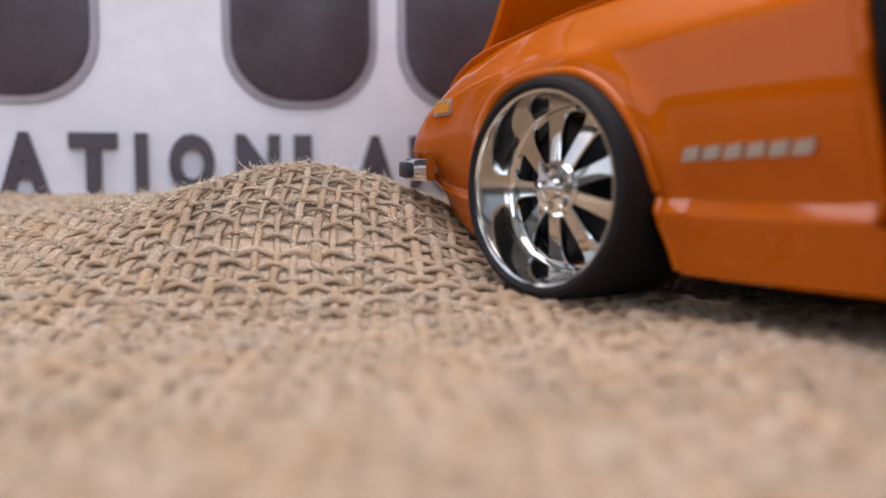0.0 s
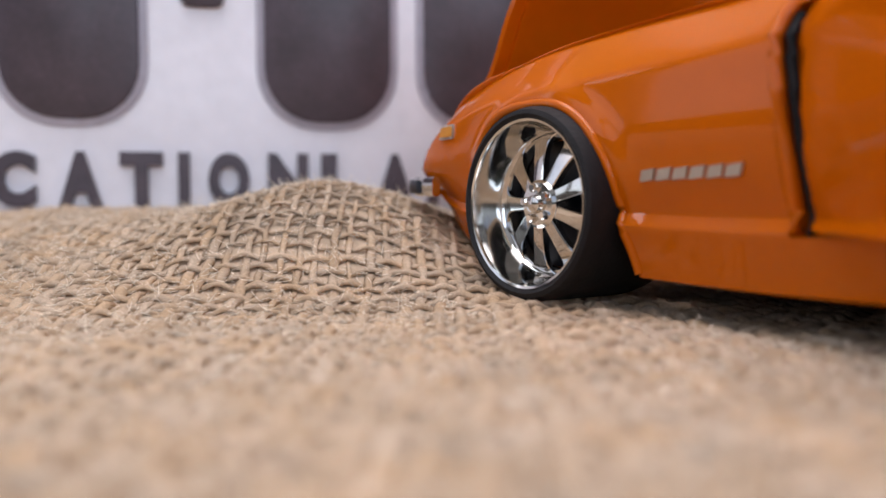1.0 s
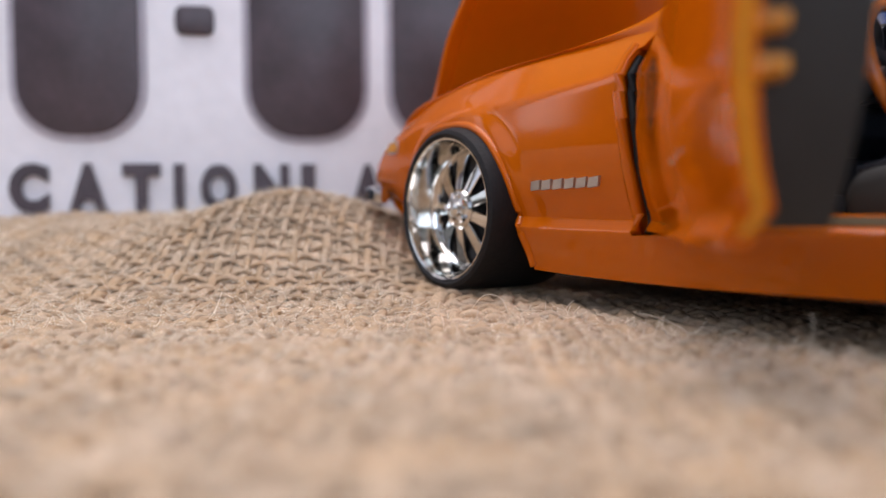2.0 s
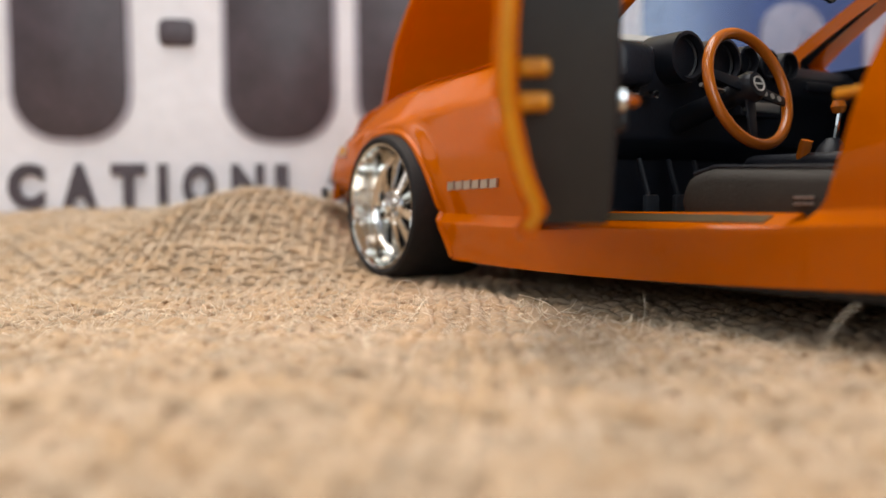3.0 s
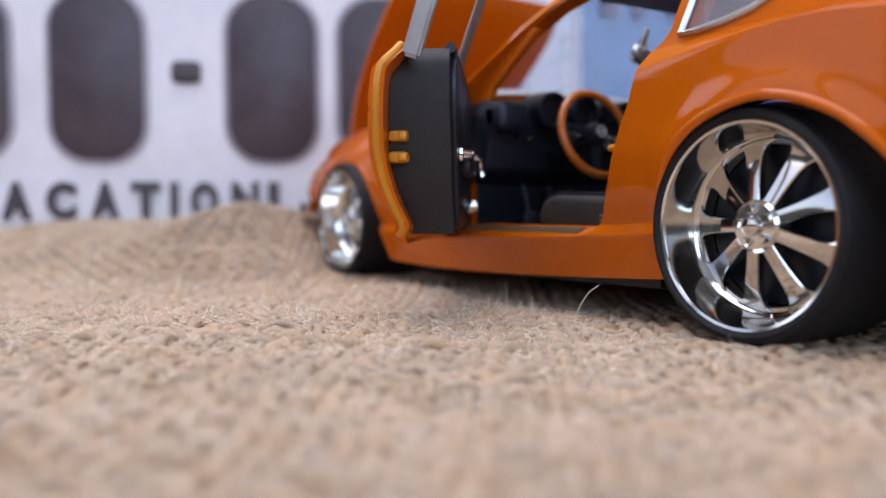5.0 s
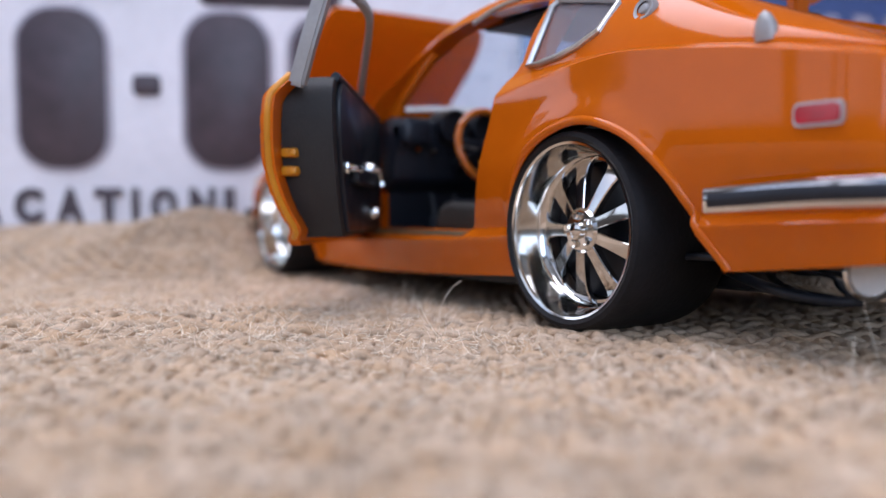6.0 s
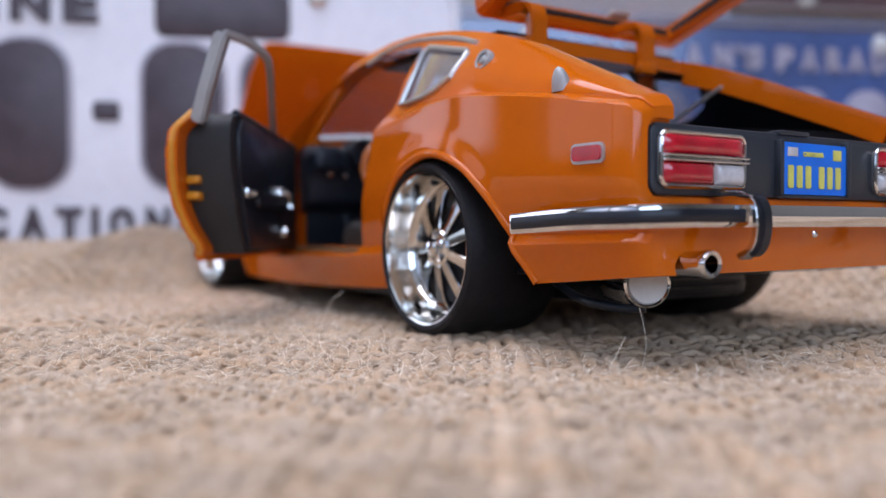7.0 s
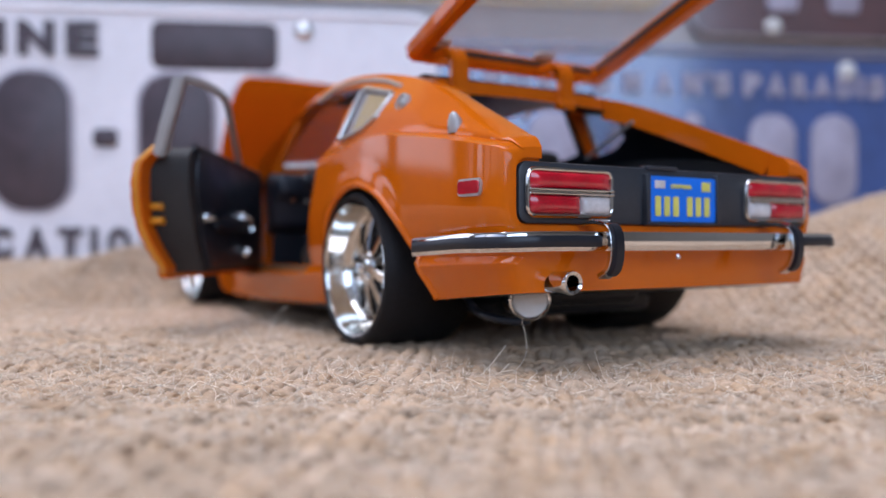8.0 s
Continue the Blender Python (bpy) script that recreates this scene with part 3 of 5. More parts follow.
SIDE = curve_of([(0, 0.925), (0.12, 0.949), (0.175, 0.962), (0.195, 0.968), (0.205, 0.968), (0.214, 0.963), (0.252, 0.938), (0.275, 0.942), (0.32, 0.957), (0.40, 0.977), (0.48, 0.990), (0.56, 1.0), (1.0, 1.0)])
crease = curve_of([(3.06, 0.40), (2.9, 0.53), (2.7, 0.59), (2.4, 0.625), (2.05, 0.637), (1.6, 0.662), (1.0, 0.70), (0.5, 0.735), (0.25, 0.765), (0.0, 0.796), (-0.17, 0.804), (-0.4, 0.780), (-0.62, 0.747), (-0.78, 0.716), (-0.87, 0.698), (-0.91, 0.688), (-0.93, 0.668)])
FRONT, REAR, AXLE = 2.304, 0.0, 0.305


def flare(x, z):
    out = 0.0
    for cx, radius, amount in ((FRONT + 0.02, 0.295, 0.016), (REAR - 0.03, 0.335, 0.012)):
        r = math.hypot(x - cx, z - AXLE)
        out += amount * ease(radius + 0.075, radius + 0.015, r) * ease(0.15, 0.35, z)
    return out


SIDE_STEPS = 18


def section(x):
    """Half of the body's cross-section at x, from the sill up to the crown of the roof."""
    w, zb, zs, zr, yr = half_width(x), sill(x), shoulder(x), roof_edge(x), roof_half(x)
    pts = []
    edge = min((crease(x) - zb) / (zs - zb), 0.985)
    fine = min(0.012, 0.06 * (1 - edge), 0.4 * (edge - 0.275) / SIDE_STEPS)
    top = 0.93 - 0.06 * ease(1.4, 1.8, x)
    rows = [0, 0.06, 0.12, 0.175, 0.195, 0.205, 0.214, 0.252] + [0.275 + (edge - 0.275) * k / SIDE_STEPS for k in range(SIDE_STEPS)]
    rows += [edge - fine, edge + fine] + [edge + (1 - edge) * k / 8 for k in range(1, 9)]
    for v in rows:
        z = zb + v * (zs - zb)
        f = max((v - edge) / (1 - edge), 0)
        wide = SIDE(min(v, 0.56)) if v < 0.56 else 1.0 - 0.005 * ((v - 0.56) / max(edge - 0.56, 0.05)) ** 2 if v < edge else 0.995 + (top - 0.995) * f ** 1.1
        wide *= 1 - 0.12 * ease(2.62, 3.04, x) * ease(0.55, 0.0, v)
        pts.append((w * wide + flare(x, z), z))
    y0, z0 = pts[-1]
    for k in range(1, 9):
        t = k / 8
        pts.append((y0 + (yr - y0) * t + 0.025 * math.sin(math.pi * t), z0 + (max(zr, z0 + 0.008) - z0) * (t ** 0.9)))
    y0, z0 = pts[-1]
    for k in range(1, 8):
        t = k / 7
        pts.append((y0 * (1 - t), z0 + (0.012 + 0.033 * ease(0.1, 0.6, x)) * math.sin(t * math.pi / 2)))
    return pts


def cabin_section(x):
    """Half of the hollow inside the body."""
    zs, zr, yr = shoulder(x), roof_edge(x), roof_half(x)
    y = half_width(x) - 0.10
    return [(y - 0.03, max(0.20, sill(x) + 0.03)), (y, 0.32), (y, 0.5), (y, zs - 0.03), (yr - 0.05, max(zr - 0.05, zs - 0.02)), (yr * 0.6, max(zr - 0.045, zs - 0.015)), (0.0, max(zr - 0.04, zs - 0.01))]


def skin_y(x, z, above=False):
    """Half the body's width at a height; above: on the roof's flank."""
    last = 17 + SIDE_STEPS
    half = section(x)[last if above else 0 : last + 9 if above else last + 1]
    return float(np.interp(z, [p[1] for p in half], [p[0] for p in half]))


def hull(stations, shape=section, index=0):
    bm = bmesh.new()
    rings = []
    for x in stations:
        half = shape(x)
        full = half + [(-y, z) for y, z in half[-2::-1]]
        rings.append([bm.verts.new((x, y, z)) for y, z in full])
    n = len(rings[0])
    for p, q in zip(rings, rings[1:]):
        for k in range(n):
            bm.faces.new((p[k], p[(k + 1) % n], q[(k + 1) % n], q[k]))
    bm.faces.new(rings[0])
    bm.faces.new(rings[-1][::-1])
    bmesh.ops.remove_doubles(bm, verts=bm.verts, dist=1e-5)
    bmesh.ops.recalc_face_normals(bm, faces=bm.faces)
    return inked(bm, index)


FRONT_ARCH = [(2.635, -0.05), (2.63, 0.25), (2.61, 0.39), (2.564, 0.52), (2.483, 0.578), (2.35, 0.594), (2.22, 0.578), (2.117, 0.51), (2.055, 0.407), (2.03, 0.29), (1.995, 0.14), (1.96, -0.05)]
REAR_ARCH = [(0.305, -0.05), (0.305, 0.2), (0.30, 0.36), (0.258, 0.49), (0.14, 0.588), (-0.045, 0.632), (-0.232, 0.58), (-0.363, 0.47), (-0.44, 0.335), (-0.52, 0.22), (-0.57, 0.10), (-0.60, -0.05)]


def arch(points):
    return [(p.x, p.y) for p in arc([(*p, 0) for p in points], 6)]


DOORWAY = [(1.565, 0.245), (0.66, 0.272), (0.60, 0.29), (0.56, 0.335), (0.517, 0.42), (0.478, 0.52), (0.445, 0.60), (0.415, 0.66), (0.39, 0.735), (0.37, 0.805), (0.33, 0.83), (0.305, 0.86), (0.288, 1.05), (0.31, 1.085), (0.5, 1.105), (0.70, 1.112), (0.85, 1.105), (0.994, 1.075), (1.155, 1.005), (1.244, 0.955), (1.36, 0.888), (1.45, 0.83), (1.50, 0.775), (1.54, 0.735), (1.565, 0.728), (1.605, 0.665), (1.598, 0.585), (1.592, 0.50), (1.580, 0.30)]
SIDE_WINDOW = [(1.42, 0.80), (0.42, 0.84), (0.315, 0.86), (0.288, 1.05), (0.31, 1.085), (0.5, 1.105), (0.70, 1.112), (0.85, 1.105), (0.994, 1.075), (1.155, 1.005), (1.244, 0.955), (1.36, 0.888), (1.45, 0.83)]
QUARTER = [(0.262, 0.838), (0.258, 1.040), (0.235, 1.060), (-0.05, 0.994), (-0.068, 0.980), (-0.045, 0.896), (0.03, 0.863), (0.11, 0.846), (0.20, 0.838)]

stations = [3.06, 3.055, 3.045, 3.03, 3.01, 2.98, 2.94] + [2.9 - 0.015 * k for k in range(251)] + [-0.875, -0.895, -0.91, -0.922, -0.93]
solid_body = hull(stations)
cutters = [hull([1.46 - 0.05 * k for k in range(47)], cabin_section, 1)]
for side in (1, -1):
    lo, hi = (0.36, 1.0) if side > 0 else (-1.0, -0.36)
    cutters.append(inked(prism(arch(FRONT_ARCH), "y", lo, hi)))
    cutters.append(inked(prism(arch(REAR_ARCH), "y", lo, hi)))
    cutters.append(prism(QUARTER, "y", lo, hi))
cutters.append(prism(DOORWAY, "y", 0.575, 1.0))
cutters.append(prism(SIDE_WINDOW, "y", -1.0, -0.45))
cutters.append(prism([(x - 0.004, z - 0.006) for x, z in SIDE_WINDOW], "y", 0.45, 0.70))
cutters.append(prism([(1.57, 0.535), (0.87, 0.485), (0.87, -0.485), (1.57, -0.535)], "z", 0.70, 1.4))
cutters.append(prism([(-0.03, 0.47), (-0.86, 0.585), (-0.86, -0.585), (-0.03, -0.47)], "z", 0.56, 1.4))
cutters.append(prism([(-0.80, 0.579), (-1.1, 0.60), (-1.1, -0.60), (-0.80, -0.579)], "z", 0.648, 1.4))
cutters.append(block(1.66, 2.80, -0.52, 0.52, 0.25, 1.0))
cutters.append(prism(rounded(-0.685, 0.685, 0.458, 0.662, 0.04), "x", -0.99, -0.915))
cutters.append(moved(lathe([(0.0, -1.1), (0.036, -1.1), (0.036, -0.80), (0.0, -0.80)], 24), Matrix.Translation((0, 0.545, 0.275)) @ pose(0, 0, 0, 0, 0, -90)))
body_mesh = carve(solid_body, cutters, [PAINT, BLACK])
for poly in body_mesh.polygons:
    if poly.normal.z < -0.85 and poly.center.z < 0.35:
        poly.material_index = 1
body = finish("body", body_mesh, [PAINT, BLACK], car, smooth=32)
for points in (FRONT_ARCH, REAR_ARCH):
    for side in (1, -1):
        lip = [(x, side * (skin_y(x, max(z, sill(x))) - 0.004), z) for x, z in arch(points) if z > sill(x) - 0.004]
        part("wheel_arch_lip", tube(lip, 0.014, 12), PAINT, car)


FENDER_END = [(1.552, 0.252), (1.560, 0.30), (1.572, 0.44), (1.584, 0.55), (1.594, 0.62), (1.598, 0.665), (1.588, 0.71), (1.568, 0.742)]
part("fender_edge", tube([(x + 0.006, skin_y(x, z) - 0.010, z) for x, z in FENDER_END], 0.017, 12), PAINT, car)
# Black strip standing in for the shade inside the door gap.
part("door_seal", tube([(x - 0.022, skin_y(x, z) - 0.028, z) for x, z in FENDER_END[:-1]], 0.013, 10), RUBBER, car)


# ---- wheels ----
def wheel_parts(rim, tread):
    """A dished wheel, its face towards +y, with its tyre. rim, tread: the radii."""
    k = rim / 0.255
    barrel = lathe([(r * k, y) for r, y in ((0.253, -0.006), (0.256, 0.0), (0.253, 0.006), (0.246, 0.004), (0.243, -0.006), (0.240, -0.04), (0.230, -0.07), (0.224, -0.092), (0.218, -0.098), (0.212, -0.104), (0.203, -0.104), (0.200, -0.11), (0.198, -0.32), (0.215, -0.36), (0.25, -0.37), (0.253, -0.36))], 72)
    wheel = part("wheel", barrel, WHEEL_CHROME, car, "deep-dish polished chrome wheel")
    t = tread - rim
    tyre = lathe([(rim - 0.008, -0.018), (rim - 0.001, 0.003), (rim + 0.3 * t, 0.012), (rim + 0.65 * t, 0.006), (rim + 0.9 * t, -0.018), (tread - 0.001, -0.045), (tread, -0.12), (tread, -0.27), (tread - 0.002, -0.335), (tread - 0.008, -0.365), (rim + 0.012, -0.385), (rim - 0.012, -0.37), (rim - 0.02, -0.2)], 84, True)
    part("tyre", tyre, RUBBER, wheel, "low-profile black rubber tyre")
    part("brake_disc", lathe([(0.0, -0.145), (0.195 * k, -0.145), (0.1975 * k, -0.15), (0.1975 * k, -0.16), (0.0, -0.16)], 40), BLACK, wheel)
    bm = bmesh.new()
    rings = []
    for r, w, y, d in ((0.035, 0.0185, -0.052, 0.03), (0.07, 0.0180, -0.058, 0.028), (0.10, 0.0188, -0.064, 0.026), (0.13, 0.0205, -0.070, 0.024), (0.16, 0.0235, -0.078, 0.022), (0.18, 0.0275, -0.085, 0.021), (0.192, 0.034, -0.090, 0.02), (0.200, 0.043, -0.094, 0.02), (0.207, 0.058, -0.098, 0.02)):
        rings.append([bm.verts.new((sx * w, y + sy, r * k)) for sx, sy in ((-1, -d), (-1, -0.004), (-0.86, -0.0005), (0, 0.0005), (0.86, -0.0005), (1, -0.004), (1, -d))])
    for p, q in zip(rings, rings[1:]):
        for n in range(7):
            bm.faces.new((p[n], p[(n + 1) % 7], q[(n + 1) % 7], q[n]))
    bm.faces.new(rings[0])
    bm.faces.new(rings[-1][::-1])
    spoke = part("spoke", bm, WHEEL_CHROME, wheel, smooth=35)
    for n in range(1, 9):
        again(spoke, wheel, pose(0, 0, 0, 0, 40 * n))
    part("hub", lathe([(0.0, -0.026), (0.018, -0.026), (0.024, -0.030), (0.026, -0.046), (0.060, -0.048), (0.068, -0.056), (0.070, -0.10), (0, -0.10)], 36), WHEEL_CHROME, wheel)
    nut = part("lug_nut", moved(lathe([(0, -0.032), (0.010, -0.032), (0.013, -0.037), (0.0145, -0.060)], 8), pose(0, 0, 0.045, 0, 0)), CHROME, wheel, smooth=20)
    for n in range(1, 5):
        again(nut, wheel, pose(0, 0, 0, 0, 72 * n))
    return wheel


def again_wheel(first, m):
    top = again(first, car, m)
    for child in first.children:
        again(child, top, child.matrix_basis.copy())
    return top


for cx, lip_y, axle_z, rim, tread, spin in ((FRONT + 0.010, 0.785, 0.316, 0.236, 0.272, 10), (REAR + 0.012, 0.77, 0.312, 0.266, 0.305, 10)):
    first = wheel_parts(rim, tread)
    first.matrix_basis = scaled(pose(cx, lip_y, axle_z)) @ pose(0, 0, 0, 0, spin)
    again_wheel(first, scaled(pose(cx, -lip_y, axle_z, 0, 0, 180)) @ pose(0, 0, 0, 0, spin))


# ---- open door ----
HINGE = Vector((1.56, 0.71, 0))
DOOR_TURN = 37.0
DOOR = Matrix.Translation(HINGE) @ pose(0, 0, 0, 0, 0, 180 - DOOR_TURN)
door_edge = curve_of([(0.25, 0.95), (0.30, 1.0), (0.36, 1.04), (0.45, 1.085), (0.55, 1.12), (0.65, 1.143), (0.72, 1.147), (0.77, 1.138), (0.80, 1.12), (0.82, 1.095), (0.835, 1.06)])


def belt(u):
    return 0.762 + 0.062 * u


def door_skin():
    bm = bmesh.new()
    grid = []
    n, high = 24, 40
    for i in range(n + 1):
        row = []
        for k in range(high + 1):
            level = k / high
            z = 0.258 + (0.835 - 0.258) * level
            start = (0.6 * (skin_y(1.545, z) - 0.70) + 0.008) / 0.8
            u = start + (door_edge(z) - start) * i / n
            z = 0.258 + (belt(u) - 0.258) * level
            bulge = skin_y(1.56 - u, z) - 0.70 + 0.018 * ease(0.1, 0.9, u) * math.sin(math.pi * min(1, max(0, (z - 0.2) / 0.66)))
            row.append((u, 0.034 * (1 - ease(0.1, 0.75, u)) - bulge, z))
        grid.append(row)
    outer = [[bm.verts.new(p) for p in row] for row in grid]
    inner = [[bm.verts.new((u, w + 0.030 + 0.012 * ease(0.1, 0.9, u), z)) for u, w, z in row] for row in grid]
    for i in range(n):
        for k in range(high):
            bm.faces.new((outer[i][k], outer[i + 1][k], outer[i + 1][k + 1], outer[i][k + 1]))
            bm.faces.new((inner[i][k], inner[i][k + 1], inner[i + 1][k + 1], inner[i + 1][k]))
    loop = [(i, 0) for i in range(n)] + [(n, k) for k in range(high)] + [(i, high) for i in range(n, 0, -1)] + [(0, k) for k in range(high, 0, -1)]
    rim = []
    for (a, b), (c, d) in zip(loop, loop[1:] + loop[:1]):
        bm.faces.new((outer[a][b], inner[a][b], inner[c][d], outer[c][d]))
        rim.append(bm.edges.get((outer[a][b], outer[c][d])))
    bmesh.ops.bevel(bm, geom=rim, offset=0.008, segments=2, affect="EDGES")
    return bm


door = part("door", moved(door_skin(), DOOR), PAINT, car, "open door, orange outside and black inside")
outline = [(0.10, 0.285)] + [(door_edge(z) - 0.082, z) for z in np.linspace(0.285, 0.80, 22)] + [(1.0, 0.822), (0.96, 0.826), (0.10, 0.775)]
bm = prism(outline, "y", 0.0, 0.135)
for v in bm.verts:
    if v.co.y < 0.01:
        v.co.y = 0.044 - (skin_y(1.56 - v.co.x, v.co.z) - 0.70) - 0.018 * math.sin(math.pi * min(1, max(0, (v.co.z - 0.2) / 0.66)))
flange = []
for z in np.linspace(0.285, 0.815, 26):
    u = door_edge(z) - 0.006
    flange.append((u, 0.022 - (skin_y(1.56 - u, z) - 0.70) - 0.018 * math.sin(math.pi * min(1, max(0, (z - 0.2) / 0.66))), z))
part("edge_flange", moved(tube(flange, 0.0125, 10), DOOR), PAINT_DULL, door, "amber-orange moulded rim of the door")
part("end_panel", moved(bm, DOOR), DOOR_END, door, "flat charcoal door edge")
trim = [(0.12, 0.30)] + [(door_edge(z) - 0.15, z) for z in np.linspace(0.30, 0.77, 14)] + [(0.955, 0.812), (0.12, 0.765)]
part("trim_panel", moved(prism(trim, "y", 0.13, 0.152, 0.008), DOOR), BLACK, door, "black moulded inner door panel")
part("arm_rest", moved(prism(rounded(0.40, 0.85, 0.47, 0.53, 0.02), "y", 0.15, 0.185, 0.008), DOOR), BLACK, door)
part("top_rail", moved(tube([(1.0, 0.135, 0.823), (0.6, 0.14, 0.80), (0.14, 0.14, 0.772)], 0.016, 8), DOOR), VINYL, door)
for z in (0.568, 0.508):
    part("latch_tab", moved(join(block(1.00, 1.06, -0.04, 0.018, z - 0.016, z + 0.016, 0.010), block(1.05, 1.07, -0.01, 0.016, z - 0.012, z + 0.012, 0.007)), DOOR), PAINT_DULL, door)
part("door_handle", moved(join(tube([(0.93, 0.165, 0.522), (0.92, 0.185, 0.522), (0.83, 0.185, 0.52), (0.80, 0.165, 0.52)], 0.011, 8), block(0.80, 0.95, 0.15, 0.168, 0.502, 0.542, 0.006)), DOOR), CHROME, door)
crank = tube(arc([(0.46, 0.165, 0.54), (0.45, 0.195, 0.535), (0.44, 0.20, 0.50), (0.44, 0.205, 0.475)], 4), 0.010, 8)
part("window_crank", moved(join(crank, moved(lathe([(0, 0.15), (0.028, 0.15), (0.024, 0.175), (0, 0.178)], 16), Matrix.Translation((0.46, 0, 0.54)))), DOOR), CHROME, door)
part("panel_knob", moved(lathe([(0, 0.15), (0.022, 0.15), (0.026, 0.17), (0.018, 0.19), (0, 0.194)], 16), DOOR @ Matrix.Translation((0.443, 0, 0.37))), CHROME, door)


def strip(points, wide, thick, across):
    """A flat bar along points; across: the direction of its width."""
    bm = bmesh.new()
    pts, c, rings = [Vector(p) for p in points], Vector(across).normalized(), []
    for i, p in enumerate(pts):
        t = (pts[min(i + 1, len(pts) - 1)] - pts[max(i - 1, 0)]).normalized()
        side = (c - c.dot(t) * t).normalized()
        over = t.cross(side)
        rings.append([bm.verts.new(p + a * wide / 2 * side + b * thick / 2 * over) for a, b in ((-1, -1), (1, -1), (1, 1), (-1, 1))])
    for p, q in zip(rings, rings[1:]):
        for k in range(4):
            bm.faces.new((p[k], p[(k + 1) % 4], q[(k + 1) % 4], q[k]))
    bm.faces.new(rings[0])
    bm.faces.new(rings[-1][::-1])
    bmesh.ops.recalc_face_normals(bm, faces=bm.faces)
    bmesh.ops.bevel(bm, geom=bm.edges[:], offset=min(wide, thick) * 0.18, segments=2, affect="EDGES")
    return bm


rear_post = strip([(1.12, 0.035, 0.775), (1.135, 0.075, 0.90), (1.145, 0.140, 1.095)], 0.05, 0.062, (0, 1, 0.2))
front_rail = strip(arc([(1.145, 0.145, 1.092), (1.03, 0.195, 1.085), (0.93, 0.230, 1.058), (0.84, 0.225, 1.02), (0.60, 0.165, 0.925), (0.40, 0.115, 0.845), (0.29, 0.095, 0.775)], 5), 0.026, 0.03, (0, 1, 0))
part("window_frame", moved(join(rear_post, front_rail), DOOR), DULL, door, "brushed silver window frame of the door")

# ---- bonnet, tilted forwards ----
BONNET = arc([(2.98, 0, 0.69), (2.86, 0, 0.79), (2.72, 0, 0.97), (2.54, 0, 1.145), (2.39, 0, 1.285), (2.28, 0, 1.40), (2.235, 0, 1.475)], 6)
bonnet_half = curve_of([(0.0, 0.44), (0.17, 0.465), (0.34, 0.50), (0.5, 0.52), (0.85, 0.51), (0.95, 0.485), (1.0, 0.455)])


def bonnet_shell(lo, hi, inset, drop, thick):
    """A crowned panel along the bonnet's line."""
    bm = bmesh.new()
    pts = BONNET[lo:hi]
    rows = []
    for side in (0, 1):
        layer = []
        for i, p in enumerate(pts):
            j = lo + i
            t = (BONNET[min(j + 1, len(BONNET) - 1)] - BONNET[max(j - 1, 0)]).normalized()
            n = Vector((-t.z, 0, t.x)) * -1
            half = bonnet_half(j / (len(BONNET) - 1)) - inset
            layer.append([bm.verts.new(p + n * (0.028 * (1 - (k / 8 - 1) ** 2) - drop - side * thick) + Vector((0, half * (k / 8 - 1), 0))) for k in range(17)])
        rows.append(layer)
    a, b = rows
    for i in range(len(pts) - 1):
        for k in range(16):
            bm.faces.new((a[i][k], a[i + 1][k], a[i + 1][k + 1], a[i][k + 1]))
            bm.faces.new((b[i][k], b[i][k + 1], b[i + 1][k + 1], b[i + 1][k]))
        for k in (0, 16):
            bm.faces.new((a[i][k], b[i][k], b[i + 1][k], a[i + 1][k]))
    for i in (0, len(pts) - 1):
        for k in range(16):
            bm.faces.new((a[i][k], a[i][k + 1], b[i][k + 1], b[i][k]))
    return bm


bonnet = part("bonnet", bonnet_shell(0, len(BONNET), 0.0, 0.0, 0.022), PAINT, car, "bonnet tilted open towards the nose")
part("bonnet_liner", bonnet_shell(5, len(BONNET) - 5, 0.05, 0.010, 0.020), PAINT, bonnet)

# ---- hatch, raised ----
HATCH = Matrix.Translation((0.165, -0.045, 1.222)) @ pose(0, 0, 0, 0, 17.5)
HATCH_LEN = 0.98


def hatch_frame():
    outer = [(0.0, 0.495), (-0.03, 0.51), (-0.30, 0.52), (-HATCH_LEN, 0.53), (-HATCH_LEN, -0.54), (-0.30, -0.56), (-0.03, -0.565), (0.0, -0.555)]
    bm = prism(outer, "z", -0.055, 0.02)
    hole = [(-0.065, 0.43), (-0.30, 0.44), (-HATCH_LEN + 0.08, 0.45), (-HATCH_LEN + 0.08, -0.46), (-0.30, -0.48), (-0.065, -0.485)]
    return carve(bm, [prism(hole, "z", -0.3, 0.3)], [PAINT])


frame_mesh = hatch_frame()
bm = bmesh.new()
bm.from_mesh(frame_mesh)
bmesh.ops.bevel(bm, geom=[e for e in bm.edges if e.calc_face_angle(0) > 0.6], offset=0.014, segments=3, affect="EDGES")
hatch = part("hatch", moved(bm, HATCH), PAINT, car, "raised hatch frame with clear glazing")
gasket = [(-0.062, 0.0, 0.433), (-0.30, 0.0, 0.443), (-HATCH_LEN + 0.077, 0.0, 0.453), (-HATCH_LEN + 0.077, 0.0, -0.463), (-0.30, 0.0, -0.483), (-0.062, 0.0, -0.488)]
part("glass_seal", moved(tube([(x, y, -0.016) for x, _, y in gasket], 0.014, 8, True), HATCH), BLACK, hatch)
bm = bmesh.new()
bm.faces.new([bm.verts.new((x, y, -0.010)) for x, _, y in gasket])
pane = part("hatch_glass", moved(bm, HATCH), HATCH_PANE, hatch, smooth=0)
pane.visible_shadow = False
